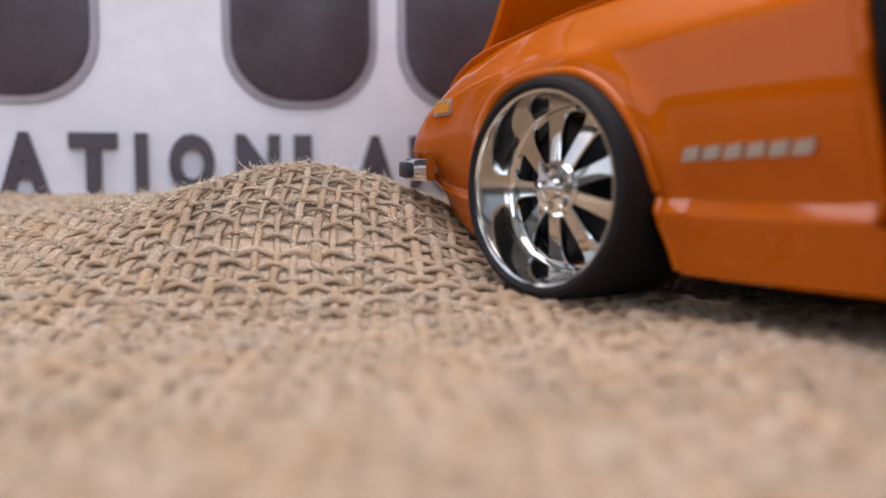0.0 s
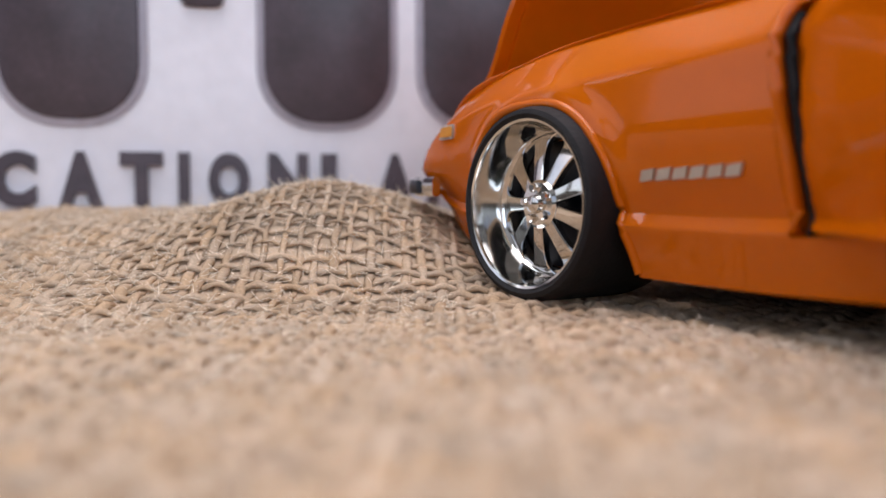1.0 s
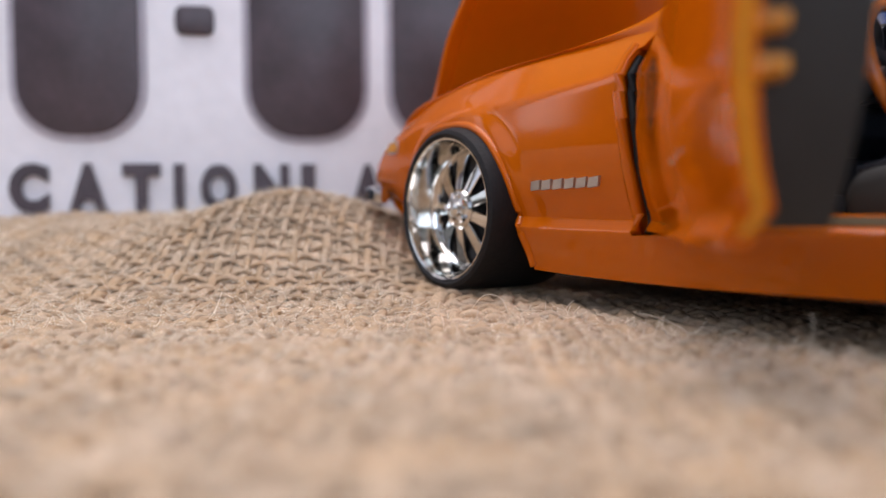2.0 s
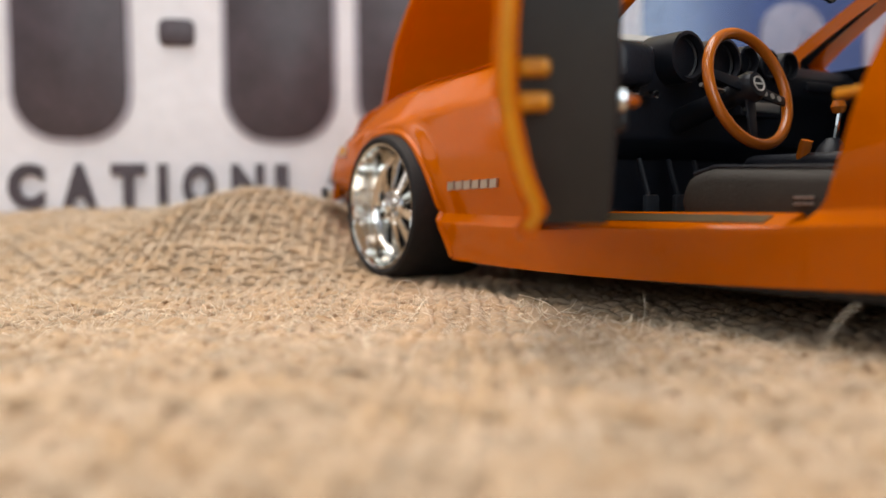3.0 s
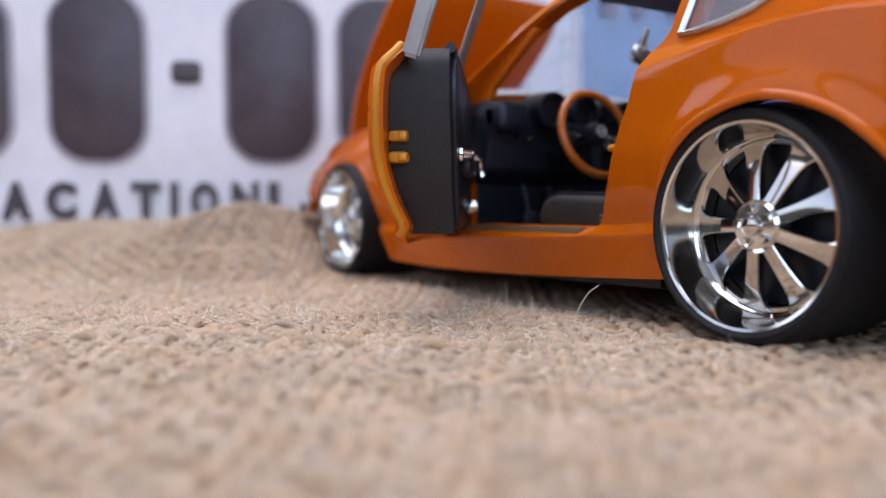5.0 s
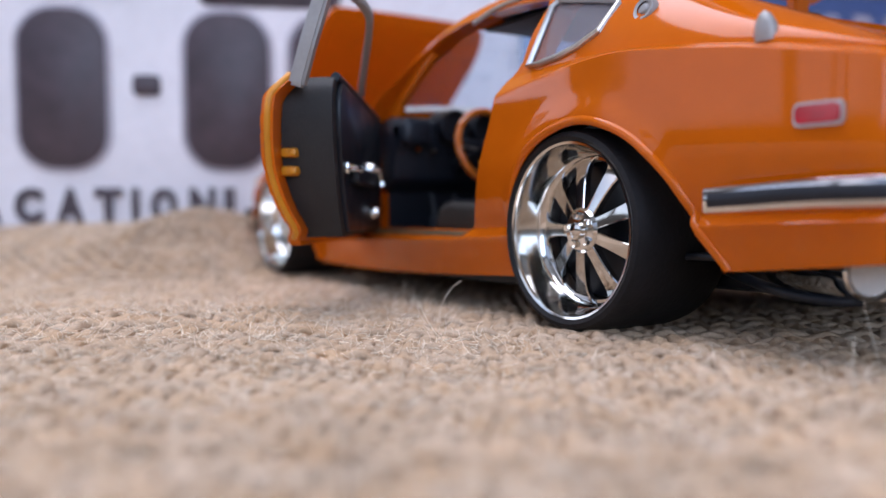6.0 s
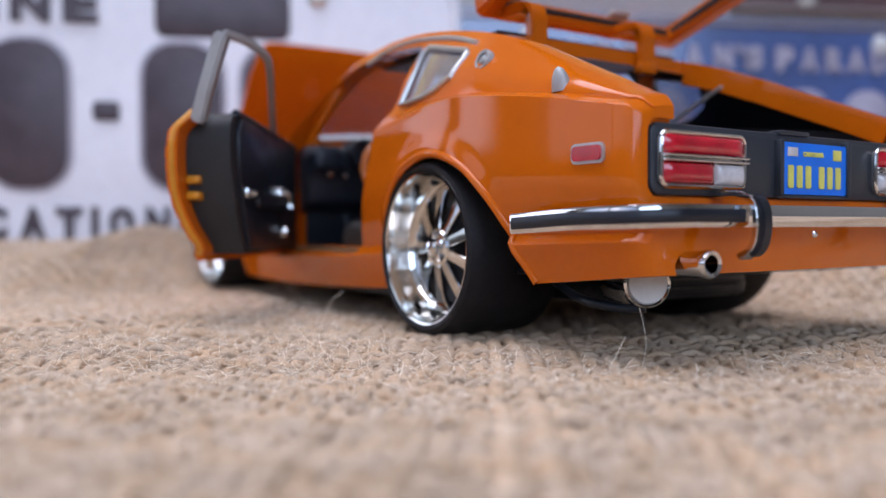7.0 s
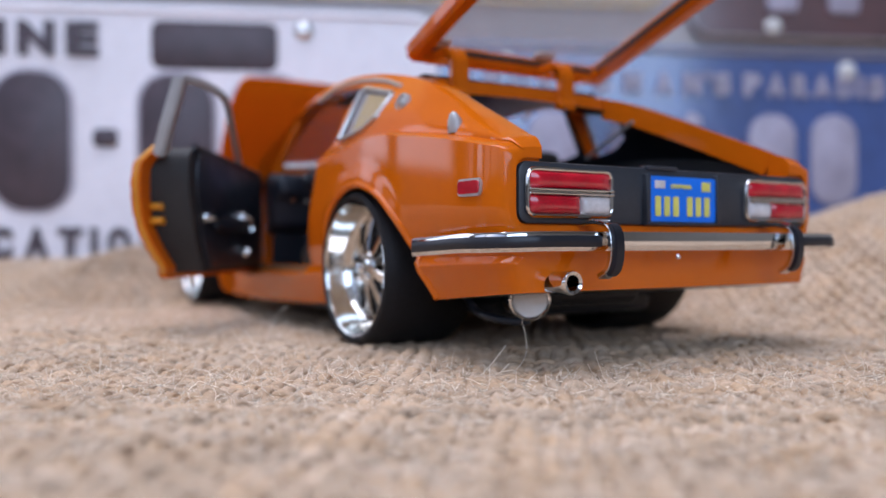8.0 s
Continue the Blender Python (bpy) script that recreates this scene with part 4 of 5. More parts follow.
for y in (0.325, -0.235):
    neck = arc([(-0.052, y, 1.0), (-0.052, y, 1.10), (-0.050, y, 1.155), (-0.02, y, 1.188), (0.05, y, 1.196), (0.15, y, 1.195)], 5)
    part("hatch_hinge", join(strip(neck, 0.080, 0.042, (0, 1, 0)), block(-0.078, -0.026, y - 0.046, y + 0.046, 0.995, 1.045, 0.014)), PAINT, car)
    part("hinge_pad", moved(block(-0.10, -0.045, y - 0.01, y + 0.09, 0.012, 0.034, 0.009, 3), HATCH), SILVER, hatch)
part("hatch_prop", tube([(0.02, -0.42, 0.80), (-0.26, -0.44, 0.935)], 0.009, 8), SILVER, car)

for side in (1, -1):
    rail = [(x, side * (0.478 + 0.137 * (-0.03 - x)), roof_edge(x) - 0.047) for x in (-0.04, -0.2, -0.36, -0.52, -0.68, -0.84)]
    part("hatch_rail", strip(rail, 0.09, 0.018, (0, 0, 1)), PAINT, car)

# ---- glazing ----
bm = bmesh.new()
rows = []
for i in range(9):
    x = 1.58 - 0.73 * i / 8
    half = roof_half(x) - 0.05
    rows.append([bm.verts.new((x, half * (k / 6 - 1), roof_edge(x) + 0.012 + 0.025 * (1 - abs(k / 6 - 1)))) for k in range(13)])
for p, q in zip(rows, rows[1:]):
    for k in range(12):
        bm.faces.new((p[k], p[k + 1], q[k + 1], q[k]))
bmesh.ops.solidify(bm, geom=bm.faces[:], thickness=0.006)
glass = part("windscreen", bm, SCREEN, car, smooth=60)
glass.visible_shadow = False
# Bright strip standing in for sky reflected along the windscreen's base.
part("cowl_strip", strip(arc([(1.53, 0.50, 0.845), (1.545, 0.25, 0.866), (1.55, 0.0, 0.872), (1.545, -0.25, 0.866), (1.53, -0.50, 0.845)], 4), 0.03, 0.01, (0.7, 0, 1)), WHITE_METAL, car)
for side in (1, -1):
    rim = [(x, side * (skin_y(x, z, True) + 0.004), z) for x, z in QUARTER]
    w = part("quarter_window", tube(rim, 0.011, 8, True, up=(0, 1, 0)), SILVER, car, "silver-framed rear side window")
    inner = bmesh.new()
    a = [inner.verts.new((x, y - side * 0.012, z)) for x, y, z in rim]
    inner.faces.new(a)
    bmesh.ops.solidify(inner, geom=inner.faces[:], thickness=0.006)
    p = part("pane", inner, QUARTER_PANE, w, smooth=0)
    p.visible_shadow = False
    rail = [(x, side * (skin_y(x, z, True) + 0.005), z) for x, z in ((0.74, 1.08), (0.61, 1.12), (0.42, 1.122), (0.234, 1.098), (0.08, 1.066), (-0.066, 1.022))]
    part("drip_rail", tube(arc(rail, 4), 0.009, 8), SILVER, car)

# ---- cabin ----
dash = part("dashboard", prism([(1.50, 0.775), (1.37, 0.792), (1.31, 0.784), (1.285, 0.75), (1.295, 0.68), (1.33, 0.63), (1.35, 0.52), (1.455, 0.46)], "y", -0.61, 0.61, 0.012), VINYL, car, "black dashboard with round gauges")
for y, z, r, x in ((0.362, 0.750, 0.074, 1.225), (0.195, 0.750, 0.070, 1.225), (0.06, 0.765, 0.048, 1.245), (-0.045, 0.765, 0.048, 1.245), (-0.15, 0.765, 0.048, 1.245)):
    pod = part("gauge_pod", moved(lathe([(r * 0.80, 0.012), (r * 0.86, -0.005), (r, -0.002), (r * 1.02, 0.03), (r * 1.04, 0.13), (0, 0.13)], 28), Matrix.Translation((x, y, z)) @ pose(0, 0, 0, 0, 0, -90)), BLACK, dash)
    part("gauge_face", moved(lathe([(0, 0.028), (r * 0.78, 0.028), (r * 0.8, 0.034), (0, 0.034)], 28), Matrix.Translation((x, y, z)) @ pose(0, 0, 0, 0, 0, -90)), VINYL, pod)
    part("gauge_ring", moved(lathe([(r * 0.74, 0.024), (r * 0.80, 0.018), (r * 0.82, 0.024), (r * 0.78, 0.03)], 28, True), Matrix.Translation((x, y, z)) @ pose(0, 0, 0, 0, 0, -90)), PANEL, pod)
part("pillar_foot", prism([(1.10, 1.035), (1.244, 0.962), (1.36, 0.895), (1.46, 0.832), (1.55, 0.76), (1.55, 0.70), (1.39, 0.70), (1.382, 0.755), (1.345, 0.835), (1.24, 0.902), (1.14, 0.965), (1.06, 1.015)], "y", 0.545, 0.58, 0.008), PAINT, car)
part("dash_shelf", block(1.45, 1.60, -0.52, 0.52, 0.70, 0.783, 0.01), VINYL, dash)
part("dash_pad", block(1.25, 1.38, 0.455, 0.61, 0.66, 0.785, 0.035, 3), VINYL, dash)
for y, z in ((0.53, 0.645), (0.45, 0.64)):
    part("dash_knob", moved(lathe([(0, -0.02), (0.012, -0.02), (0.014, 0.0), (0.008, 0.03), (0, 0.03)], 14), Matrix.Translation((1.285, y, z)) @ pose(0, 0, 0, 0, 0, -90)), CHROME, dash)
part("radio", block(1.27, 1.33, -0.14, 0.06, 0.60, 0.66, 0.006), BLACK, dash)
part("radio_trim", block(1.262, 1.272, -0.13, 0.05, 0.615, 0.645, 0.003), SILVER, dash)
part("dash_vent", block(1.275, 1.295, -0.50, -0.30, 0.70, 0.735, 0.006), BLACK, dash)

WHEEL_AT = Matrix.Translation((1.085, 0.272, 0.648)) @ pose(0, 0, 0, 0, 16)
R = 0.168
ring = [(0, R * math.cos(a), R * math.sin(a)) for a in (2 * math.pi * k / 48 for k in range(48))]
steering = part("steering_wheel", moved(tube(ring, 0.0165, 10, True, up=(1, 0, 0)), WHEEL_AT), ORANGE_KNOB, car, "orange-rimmed steering wheel with black spokes")
for a in (0, 180, 270):
    arm = prism([(0.03, -0.020), (R * 0.97, -0.014), (R * 0.97, 0.014), (0.03, 0.020)], "z", -0.005, 0.005, 0.003)
    turn = WHEEL_AT @ Matrix(((0, 0, 1, 0), (1, 0, 0, 0), (0, 1, 0, 0), (0, 0, 0, 1))) @ pose(0, 0, 0, 0, 0, a + 12)
    part("spoke", moved(arm, turn), BLACK, steering)
    for d in (0.065, 0.095, 0.125) if a == 180 else ():
        part("spoke_hole", moved(moved(lathe([(0, -0.007), (0.009, -0.007), (0.009, 0.007), (0, 0.007)], 14), pose(d, 0, 0, 90)), turn), SILVER, steering)
part("horn_button", moved(lathe([(0, 0.035), (0.036, 0.032), (0.045, 0.015), (0.045, -0.03), (0, -0.03)], 28), WHEEL_AT @ pose(0, 0, 0, 0, 0, 90)), BLACK, steering)
part("horn_emblem", moved(join(lathe([(0.018, 0.036), (0.023, 0.037), (0.023, 0.034), (0.018, 0.033)], 24, True), block(-0.018, 0.018, 0.034, 0.037, -0.0025, 0.0025)), WHEEL_AT @ pose(0, 0, 0, 0, 0, 90)), WHITE_METAL, steering)
part("steering_column", tube([(1.10, 0.272, 0.644), (1.34, 0.272, 0.575)], [0.03, 0.04], 14), BLACK, steering)
part("indicator_stalk", tube([(1.15, 0.29, 0.645), (1.14, 0.41, 0.655)], 0.006, 8), SILVER, steering)

def car_seat(y):
    cushion = prism([(1.06, 0.25), (1.085, 0.33), (1.06, 0.395), (0.98, 0.415), (0.60, 0.40), (0.56, 0.25)], "y", y - 0.20, y + 0.20, 0.035, 3)
    seat = part("seat", cushion, SEATING, car, "dark brown-grey bucket seat")
    back = prism([(0.62, 0.36), (0.54, 0.60), (0.46, 0.86), (0.40, 0.88), (0.36, 0.84), (0.44, 0.56), (0.50, 0.30)], "y", y - 0.19, y + 0.19, 0.03, 3)
    part("backrest", back, SEATING, seat)
    part("piping", tube([(1.055, y + 0.165, 0.40), (0.98, y + 0.175, 0.417), (0.62, y + 0.175, 0.404)], 0.006, 6), VINYL, seat)
    for z in (0.322, 0.336):
        part("seat_clip", block(0.685, 0.735, y + 0.196, y + 0.206, z - 0.003, z + 0.003, 0.002), SILVER, seat)


car_seat(0.37)
car_seat(-0.37)
part("cabin_floor", block(-0.40, 1.42, -0.60, 0.60, 0.232, 0.252, 0.008), BLACK, car)
tunnel = part("centre_console", block(0.35, 1.25, -0.09, 0.09, 0.23, 0.47, 0.03, 3), VINYL, car)
part("gear_lever", tube([(0.985, 0.02, 0.46), (0.977, 0.015, 0.53), (0.974, 0.01, 0.585)], 0.009, 8), CHROME, tunnel)
part("gear_knob", moved(lathe([(0, -0.022), (0.016, -0.018), (0.023, 0), (0.016, 0.018), (0, 0.022)], 18), Matrix.Translation((0.974, 0.01, 0.600)) @ pose(0, 0, 0, 90)), ORANGE_KNOB, tunnel)
part("gear_gaiter", moved(lathe([(0.05, 0), (0.04, 0.02), (0.018, 0.045), (0, 0.045)], 16), Matrix.Translation((0.985, 0.02, 0.465)) @ pose(0, 0, 0, 90)), BLACK, tunnel)
part("hand_brake", tube([(1.05, 0.07, 0.45), (1.03, 0.075, 0.505)], 0.018, 10), ORANGE_KNOB, tunnel)
for y in (0.15, 0.27, 0.40):
    part("pedal", join(block(1.32, 1.34, y - 0.03, y + 0.03, 0.27, 0.35, 0.008), tube([(1.335, y, 0.33), (1.38, y, 0.46)], 0.008, 8)), PANEL, car)
MIRROR = Matrix.Translation((0.99, 0.095, 0.942)) @ pose(0, 0, 0, 18, 12, -8)
mirror = part("rear_view_mirror", moved(block(-0.014, 0.016, -0.068, 0.068, -0.034, 0.034, 0.012, 3), MIRROR), CHROME, car)
part("mirror_face", moved(prism(rounded(-0.057, 0.057, -0.024, 0.024, 0.010), "x", -0.019, -0.012, 0.002), MIRROR), SILVER, mirror, "dull silver mirror face")
part("mirror_stem", join(tube([(0.99, 0.118, 0.955), (0.985, 0.12, 1.005), (0.965, 0.115, 1.05)], 0.011, 10), moved(dome(0.02, 0.016), Matrix.Translation((0.985, 0.12, 1.005)))), CHROME, mirror)
part("mirror_switch", moved(block(-0.016, 0.004, -0.006, 0.016, -0.046, -0.028, 0.005), MIRROR), CHROME, mirror)
part("door_striker", tube([(0.48, 0.70, 0.548), (0.56, 0.695, 0.545)], 0.011, 8), PAINT_DULL, car)
part("sill_ledge", prism([(0.575, 0.300), (0.592, 0.302), (0.604, 0.297), (0.662, 0.272), (0.672, 0.262), (0.672, 0.245), (0.575, 0.245)], "x", 0.70, 1.545, 0.004), PAINT, car)
part("sill_plate", prism([(0.612, 0.2965), (0.652, 0.2795), (0.650, 0.272), (0.610, 0.288)], "x", 0.76, 1.50), SILL, car)
part("headliner", block(0.0, 0.86, -0.46, 0.46, 1.088, 1.098, 0.003), VINYL, car)


# ---- tail ----
panel = part("tail_panel", prism(rounded(-0.678, 0.678, 0.464, 0.652, 0.035), "x", -0.935, -0.90, 0.008), PANEL, car, "satin black tail panel")


def frame_ring(y0, y1, z0, z1, r, x, wide):
    pts = [(x, y, z) for y, z in rounded(y0, y1, z0, z1, r, 6)]
    return tube(pts, wide, 8, True, up=(1, 0, 0))


def lens(y0, y1, z0, z1, x=-0.946, bulge=0.016):
    """A convex moulded lens with a flat back, rounded to its edges."""
    bm, n, m = bmesh.new(), 16, 10
    front = []
    for i in range(n + 1):
        row = []
        for k in range(m + 1):
            u, v = 2 * i / n - 1, 2 * k / m - 1
            out = ((1 - abs(u) ** 6) * (1 - abs(v) ** 3)) ** 0.6
            row.append(bm.verts.new((x - 0.004 - bulge * out, (y0 + y1) / 2 + u * (y1 - y0) / 2, (z0 + z1) / 2 + v * (z1 - z0) / 2)))
        front.append(row)
    for i in range(n):
        for k in range(m):
            bm.faces.new((front[i][k], front[i + 1][k], front[i + 1][k + 1], front[i][k + 1]))
    edge = [front[i][0] for i in range(n)] + [front[n][k] for k in range(m)] + [front[i][m] for i in range(n, 0, -1)] + [front[0][k] for k in range(m, 0, -1)]
    back = [bm.verts.new((x + 0.012, p.co.y, p.co.z)) for p in edge]
    for i in range(len(edge)):
        j = (i + 1) % len(edge)
        bm.faces.new((edge[i], edge[j], back[j], back[i]))
    bm.faces.new(back)
    return bm


for side in (1, -1):
    y0, y1 = sorted((side * 0.325, side * 0.655))
    lamp = part("tail_lamp", frame_ring(y0, y1, 0.488, 0.628, 0.025, -0.948, 0.0065), CHROME, car, "red tail lamp in a chrome frame")
    part("lamp_housing", prism(rounded(y0, y1, 0.488, 0.628, 0.025), "x", -0.942, -0.92), SILVER, lamp)
    split = side * 0.455
    part("red_lens", lens(y0 + 0.008, y1 - 0.008, 0.571, 0.622), RED, lamp)
    a, b = sorted((split, side * 0.647))
    part("red_lens", lens(a, b, 0.495, 0.551), RED, lamp)
    a, b = sorted((side * 0.333, split - side * 0.004))
    part("clear_lens", lens(a, b, 0.495, 0.551), CLEAR, lamp)
    for z in (0.5545, 0.5665):
        part("chrome_bar", block(-0.970, -0.94, y0 + 0.004, y1 - 0.004, z - 0.003, z + 0.003, 0.002), CHROME, lamp)

number_plate = part("number_plate", prism(rounded(-0.157, 0.157, 0.476, 0.626, 0.008), "x", -0.950, -0.938), BLUE, car, "small blue number plate with yellow print")
part("plate_recess", join(block(-0.958, -0.925, -0.175, -0.158, 0.470, 0.640, 0.004), block(-0.958, -0.925, 0.158, 0.175, 0.470, 0.632, 0.004), block(-0.950, -0.925, -0.175, 0.175, 0.464, 0.475, 0.003)), PANEL, number_plate)
# plain bars in place of the plate's figures
for a in (0.106, 0.064, 0.022, -0.044, -0.086, -0.128):
    part("character_bar", prism(rounded(a + 0.003, a + 0.028, 0.494, 0.560, 0.006), "x", -0.9535, -0.949), YELLOW, number_plate)
part("state_name", moved(lettering("CALIFORNIA", 0.10, 0.014, 0.003), Matrix.Translation((-0.952, 0.012, 0.594)) @ pose(0, 0, 0, 0, 0, -90)), YELLOW, number_plate, smooth=0)
part("yellow_sticker", block(-0.9525, -0.949, -0.130, -0.088, 0.580, 0.612, 0.001), YELLOW, number_plate)
part("white_sticker", block(-0.9525, -0.949, 0.088, 0.135, 0.586, 0.612, 0.001), CLEAR, number_plate)
part("panel_latch", block(-0.945, -0.90, 0.02, 0.16, 0.646, 0.660, 0.005), PANEL, panel)

# ---- bumpers ----
BUMPER = arc([(-0.525, 0.80, 0.392), (-0.64, 0.802, 0.397), (-0.80, 0.80, 0.404), (-0.93, 0.785, 0.406), (-0.99, 0.74, 0.408), (-1.015, 0.64, 0.41), (-1.03, 0.40, 0.41), (-1.035, 0.0, 0.41)], 5)


def band(points, wide, thick):
    """An upright band with round edges along a level line."""
    bm = bmesh.new()
    pts, rings = [Vector(p) for p in points], []
    for i, p in enumerate(pts):
        t = (pts[min(i + 1, len(pts) - 1)] - pts[max(i - 1, 0)]).normalized()
        out = t.cross(Vector((0, 0, 1))).normalized()
        shape = [(-1, -0.7), (-0.75, -1), (0.75, -1), (1, -0.7), (1, 0.7), (0.75, 1), (-0.75, 1), (-1, 0.7)]
        rings.append([bm.verts.new(p + Vector((0, 0, a * wide / 2)) + out * (b * thick / 2)) for a, b in shape])
    for p, q in zip(rings, rings[1:]):
        for k in range(8):
            bm.faces.new((p[k], p[(k + 1) % 8], q[(k + 1) % 8], q[k]))
    bm.faces.new(rings[0][::-1])
    bm.faces.new(rings[-1])
    return bm


def flip(points):
    return [Vector((p.x, -p.y, p.z)) for p in points]


bumper = part("rear_bumper", band(BUMPER + flip(BUMPER)[::-1][1:], 0.058, 0.028), CHROME, car, "chrome rear bumper with black rubber strips")
for pts in (BUMPER, flip(BUMPER)):
    run = [p + Vector((-0.010 * ease(-0.7, -1.0, p.x), math.copysign(0.016 * (1 - ease(-0.85, -1.0, p.x)), p.y), 0)) for p in pts if abs(p.y) > 0.44 and p.x < -0.532]
    run = [p + Vector((-0.008, 0, 0)) if abs(p.y) < 0.7 else p for p in run]
    part("rubber_strip", band(run, 0.034, 0.022), BLACK, bumper)
for y in (0.425, -0.425):
    path = arc([(-0.94, y, 0.466), (-1.01, y, 0.468), (-1.062, y, 0.448), (-1.075, y, 0.39), (-1.062, y, 0.33), (-1.02, y, 0.302)], 5)
    guard = part("overrider", strip(path, 0.05, 0.018, (0, 1, 0)), CHROME, bumper)
    rubber = [p + Vector((-0.015, 0, -0.002)) for p in path[8:-2]]
    part("overrider_pad", strip(rubber, 0.036, 0.016, (0, 1, 0)), BLACK, guard)
part("bumper_bolt", moved(dome(0.010, 0.008), Matrix.Translation((-1.0, 0.08, 0.36)) @ pose(0, 0, 0, 0, 0, -90)), CHROME, bumper)
FRONT_BUMPER = arc([(2.845, 0.708, 0.374), (2.94, 0.698, 0.376), (3.02, 0.66, 0.38), (3.065, 0.57, 0.385), (3.095, 0.40, 0.39), (3.11, 0.0, 0.39)], 5)
nose = part("front_bumper", band(FRONT_BUMPER + flip(FRONT_BUMPER)[::-1][1:], 0.064, 0.03), CHROME, car, "chrome front bumper with rubber ends")
for pts in (FRONT_BUMPER, flip(FRONT_BUMPER)):
    part("rubber_strip", band([p * 1.0 + Vector((0.012, math.copysign(0.014, p.y), 0)) for p in pts if abs(p.y) > 0.40 and p.x > 2.91], 0.046, 0.022), BLACK, nose)


# ---- lamps, badges and trim on the flanks ----
def on_flank(x0, x1, z0, z1, r, side, proud, deep):
    """A rounded plate that lies on the body's side."""
    outline = rounded(x0, x1, z0, z1, r)
    bm = prism(outline, "y", 0.0, 1.0)
    for v in bm.verts:
        base = skin_y(v.co.x, v.co.z)
        v.co.y = side * (base + proud if v.co.y > 0.5 else base - deep)
    return bm


for side in (1, -1):
    m = part("side_marker", on_flank(-0.844, -0.729, 0.550, 0.604, 0.016, side, 0.007, 0.01), SILVER, car, "red side marker lamp in a chrome frame")
    part("marker_lens", on_flank(-0.836, -0.737, 0.557, 0.597, 0.012, side, 0.013, 0.005), RED, m)
    m = part("front_marker", on_flank(2.752, 2.844, 0.528, 0.575, 0.008, side, 0.006, 0.01), SILVER, car, "amber side marker lamp in a thin chrome frame")
    part("marker_lens", on_flank(2.760, 2.836, 0.535, 0.568, 0.006, side, 0.009, 0.005), PAINT_DULL, m)
    y = side * (skin_y(-0.193, 0.935, True) + 0.012)
    b = part("pillar_badge", moved(lathe([(0.024, 0.0), (0.034, 0.003), (0.038, -0.004), (0.038, -0.02), (0.0, -0.02), (0.0, 0.004), (0.011, 0.002), (0.016, -0.004), (0.022, -0.004)], 28), Matrix.Translation((-0.193, y, 0.934)) @ pose(0, 0, 0, 18 if side > 0 else 162)), DULL, car, "round chrome pillar badge")
    y = side * (skin_y(-0.61, 0.79, True) + 0.002)
    fin = moved(lathe([(0.030, 0.0), (0.029, 0.012), (0.024, 0.03), (0.014, 0.045), (0, 0.052)], 20), Matrix.Translation((-0.61, y - side * 0.012, 0.772)) @ pose(0, 0, 0, 78) @ Matrix.Diagonal((1.05, 1.35, 0.9, 1)))
    part("chrome_fin", fin, DULL, car, "small polished teardrop fitting")
    # the maker's name as plain slanted bars
    for k in range(6):
        x = 1.962 - k * 0.049
        z = 0.370 + k * 0.0008
        bar = prism([(x, z), (x - 0.040, z + 0.004), (x - 0.050, z + 0.031), (x - 0.011, z + 0.027)], "y", 0.0, 1.0)
        for v in bar.verts:
            v.co.y = side * (skin_y(v.co.x, v.co.z) + (0.009 if v.co.y > 0.5 else -0.005))
        part("name_bar", bar, SILVER, car)

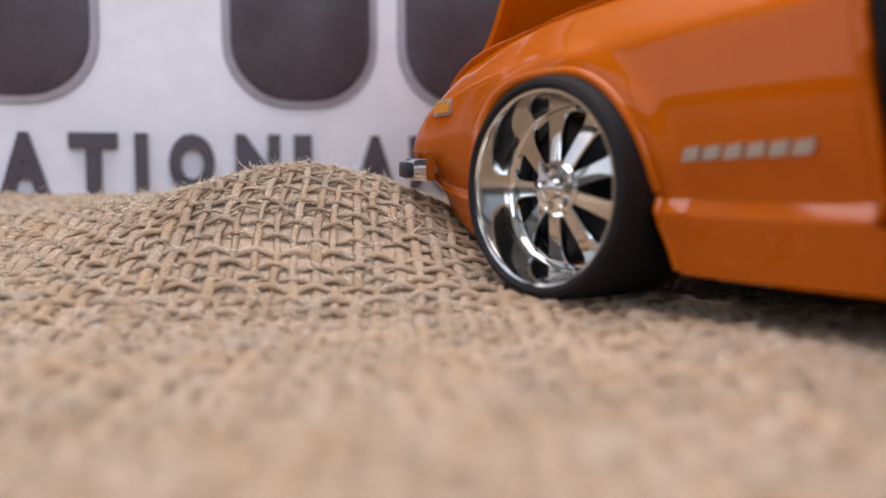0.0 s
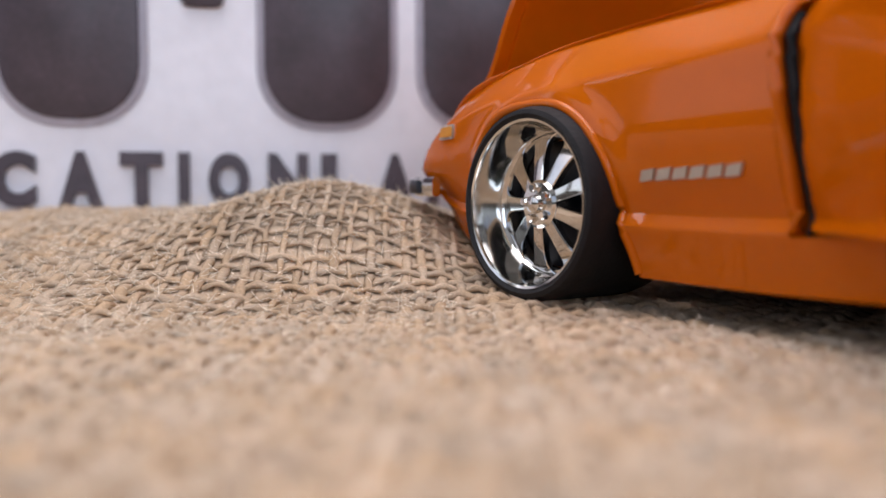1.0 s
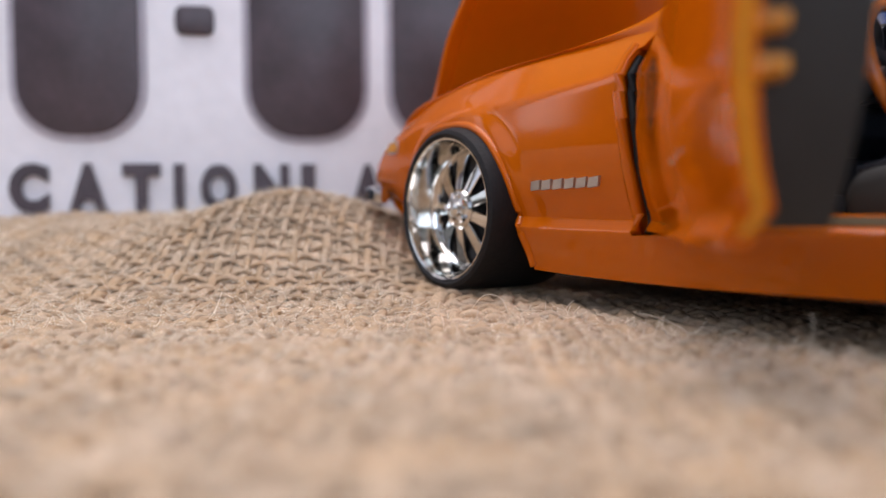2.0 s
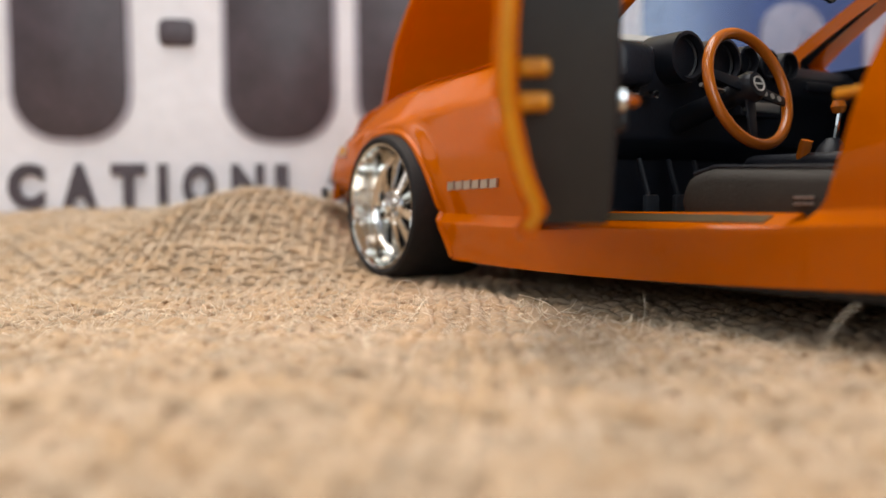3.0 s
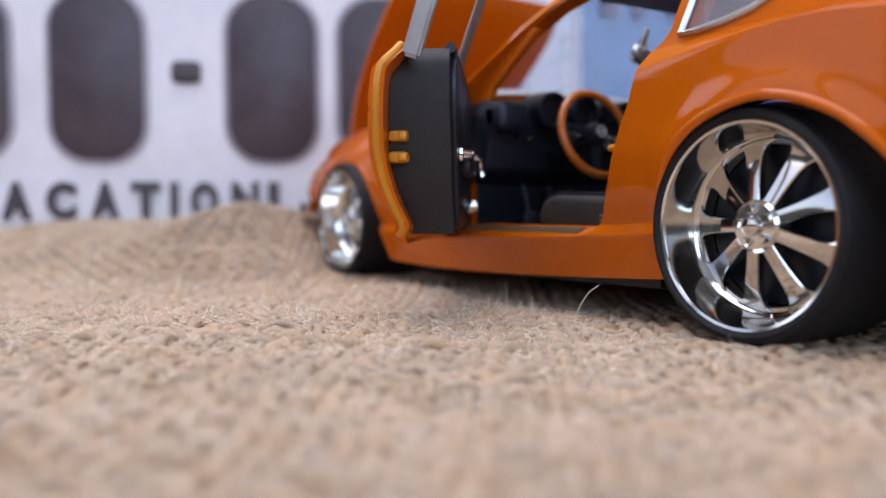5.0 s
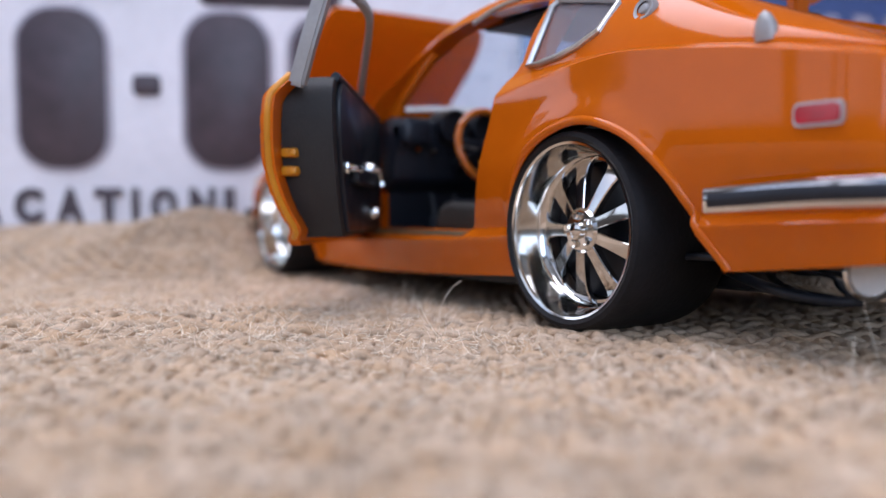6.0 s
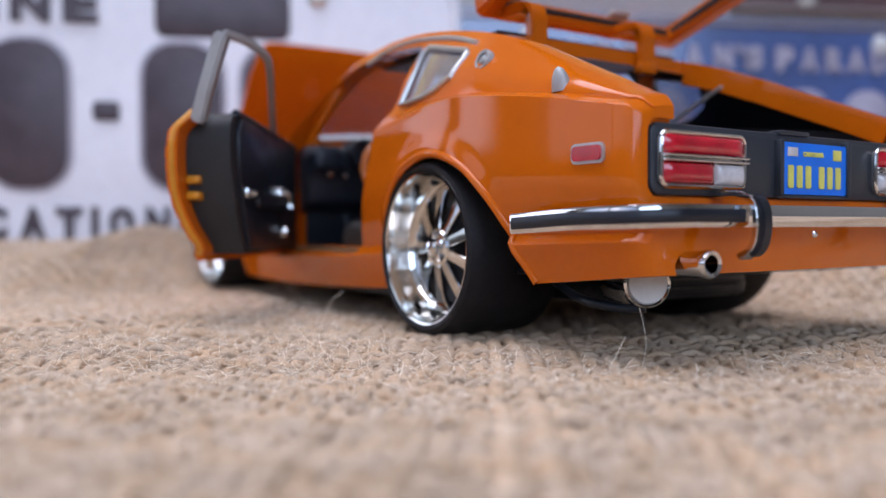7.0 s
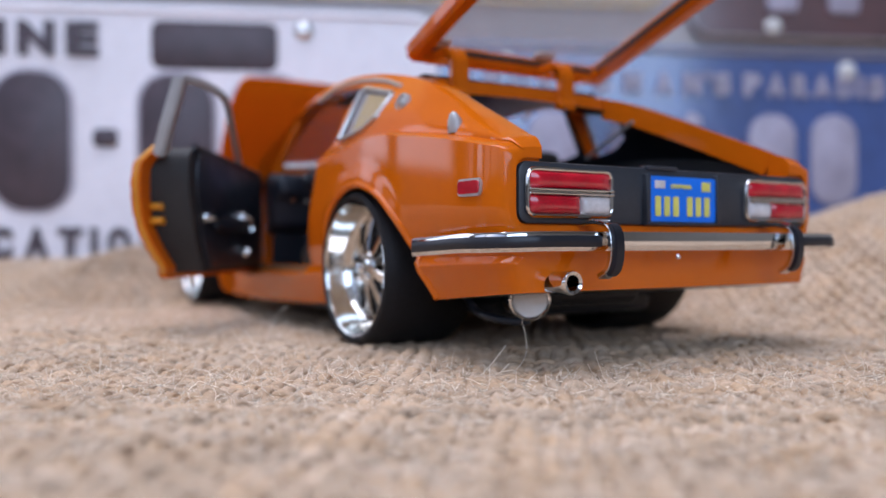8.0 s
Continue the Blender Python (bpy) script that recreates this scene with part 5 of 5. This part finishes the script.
# ---- below ----
part("exhaust_tip", moved(lathe([(0.026, -0.80), (0.026, -0.985), (0.024, -1.012), (0.034, -1.016), (0.038, -1.006), (0.036, -0.99), (0.033, -0.97), (0.031, -0.75), (0.0, -0.75), (0.0, -0.80)], 32), Matrix.Translation((0, 0.537, 0.286)) @ pose(0, 0, 0, 0, 0, -90)), CHROME, car, "round chrome exhaust tip")
muffler = part("muffler", moved(lathe([(0.0, -0.765), (0.055, -0.765), (0.066, -0.755), (0.068, -0.73), (0.068, -0.40), (0.05, -0.36), (0, -0.36)], 36), Matrix.Translation((-0.07, 0.184, 0.222)) @ pose(0, 0, 0, 0, 0, -115)), CHROME, car, "chrome muffler with a bright round end")
part("muffler_end", moved(lathe([(0.0, -0.772), (0.056, -0.772), (0.058, -0.76), (0.0, -0.76)], 36), Matrix.Translation((-0.07, 0.184, 0.222)) @ pose(0, 0, 0, 0, 0, -115)), WHITE_METAL, muffler)
part("muffler_rim", moved(lathe([(0.058, -0.768), (0.064, -0.772), (0.070, -0.765), (0.070, -0.75), (0.06, -0.75)], 36, True), Matrix.Translation((-0.07, 0.184, 0.222)) @ pose(0, 0, 0, 0, 0, -115)), CHROME, muffler)
part("tail_pipe", tube(arc([(-0.30, 0.45, 0.20), (-0.55, 0.56, 0.165), (-0.68, 0.53, 0.148), (-0.74, 0.49, 0.15)], 5), 0.014, 10), BLACK, car)
part("axle_beam", tube([(0.0, 0.5, 0.29), (0.0, -0.5, 0.29)], 0.05, 12), BLACK, car)
part("underbody", block(-0.45, 2.6, -0.36, 0.36, 0.13, 0.22, 0.03), BLACK, car)
# Hidden block added beneath the sills to deepen the shade on the burlap.
part("floor_pan", block(0.38, 1.93, -0.66, 0.66, 0.115, 0.20, 0.02), BLACK, car)
part("rear_skid", block(-0.60, -0.40, -0.15, 0.30, 0.18, 0.25, 0.03), BLACK, car)

# ---- single long fibres near the car ----
for points in (
    [(-0.77, 0.575, 0.155), (-0.775, 0.565, 0.11), (-0.80, 0.58, 0.06), (-0.84, 0.63, 0.03), (-0.90, 0.70, 0.02)],
    [(-0.80, 0.66, 0.085), (-0.84, 0.73, 0.05), (-0.88, 0.80, 0.02)],
    [(0.42, 1.0, 0.02), (0.415, 0.985, 0.07), (0.40, 0.96, 0.12), (0.385, 0.93, 0.145)],
    [(1.95, 0.98, 0.03), (1.90, 0.97, 0.075), (1.85, 0.95, 0.07), (1.83, 0.94, 0.03)],
):
    tagged(part("loose_fibre", tube(arc(points, 6), 0.0009, 5), FIBRE), "long pale jute fibre curling up from the burlap", "fibre", "loose fibres by the car")
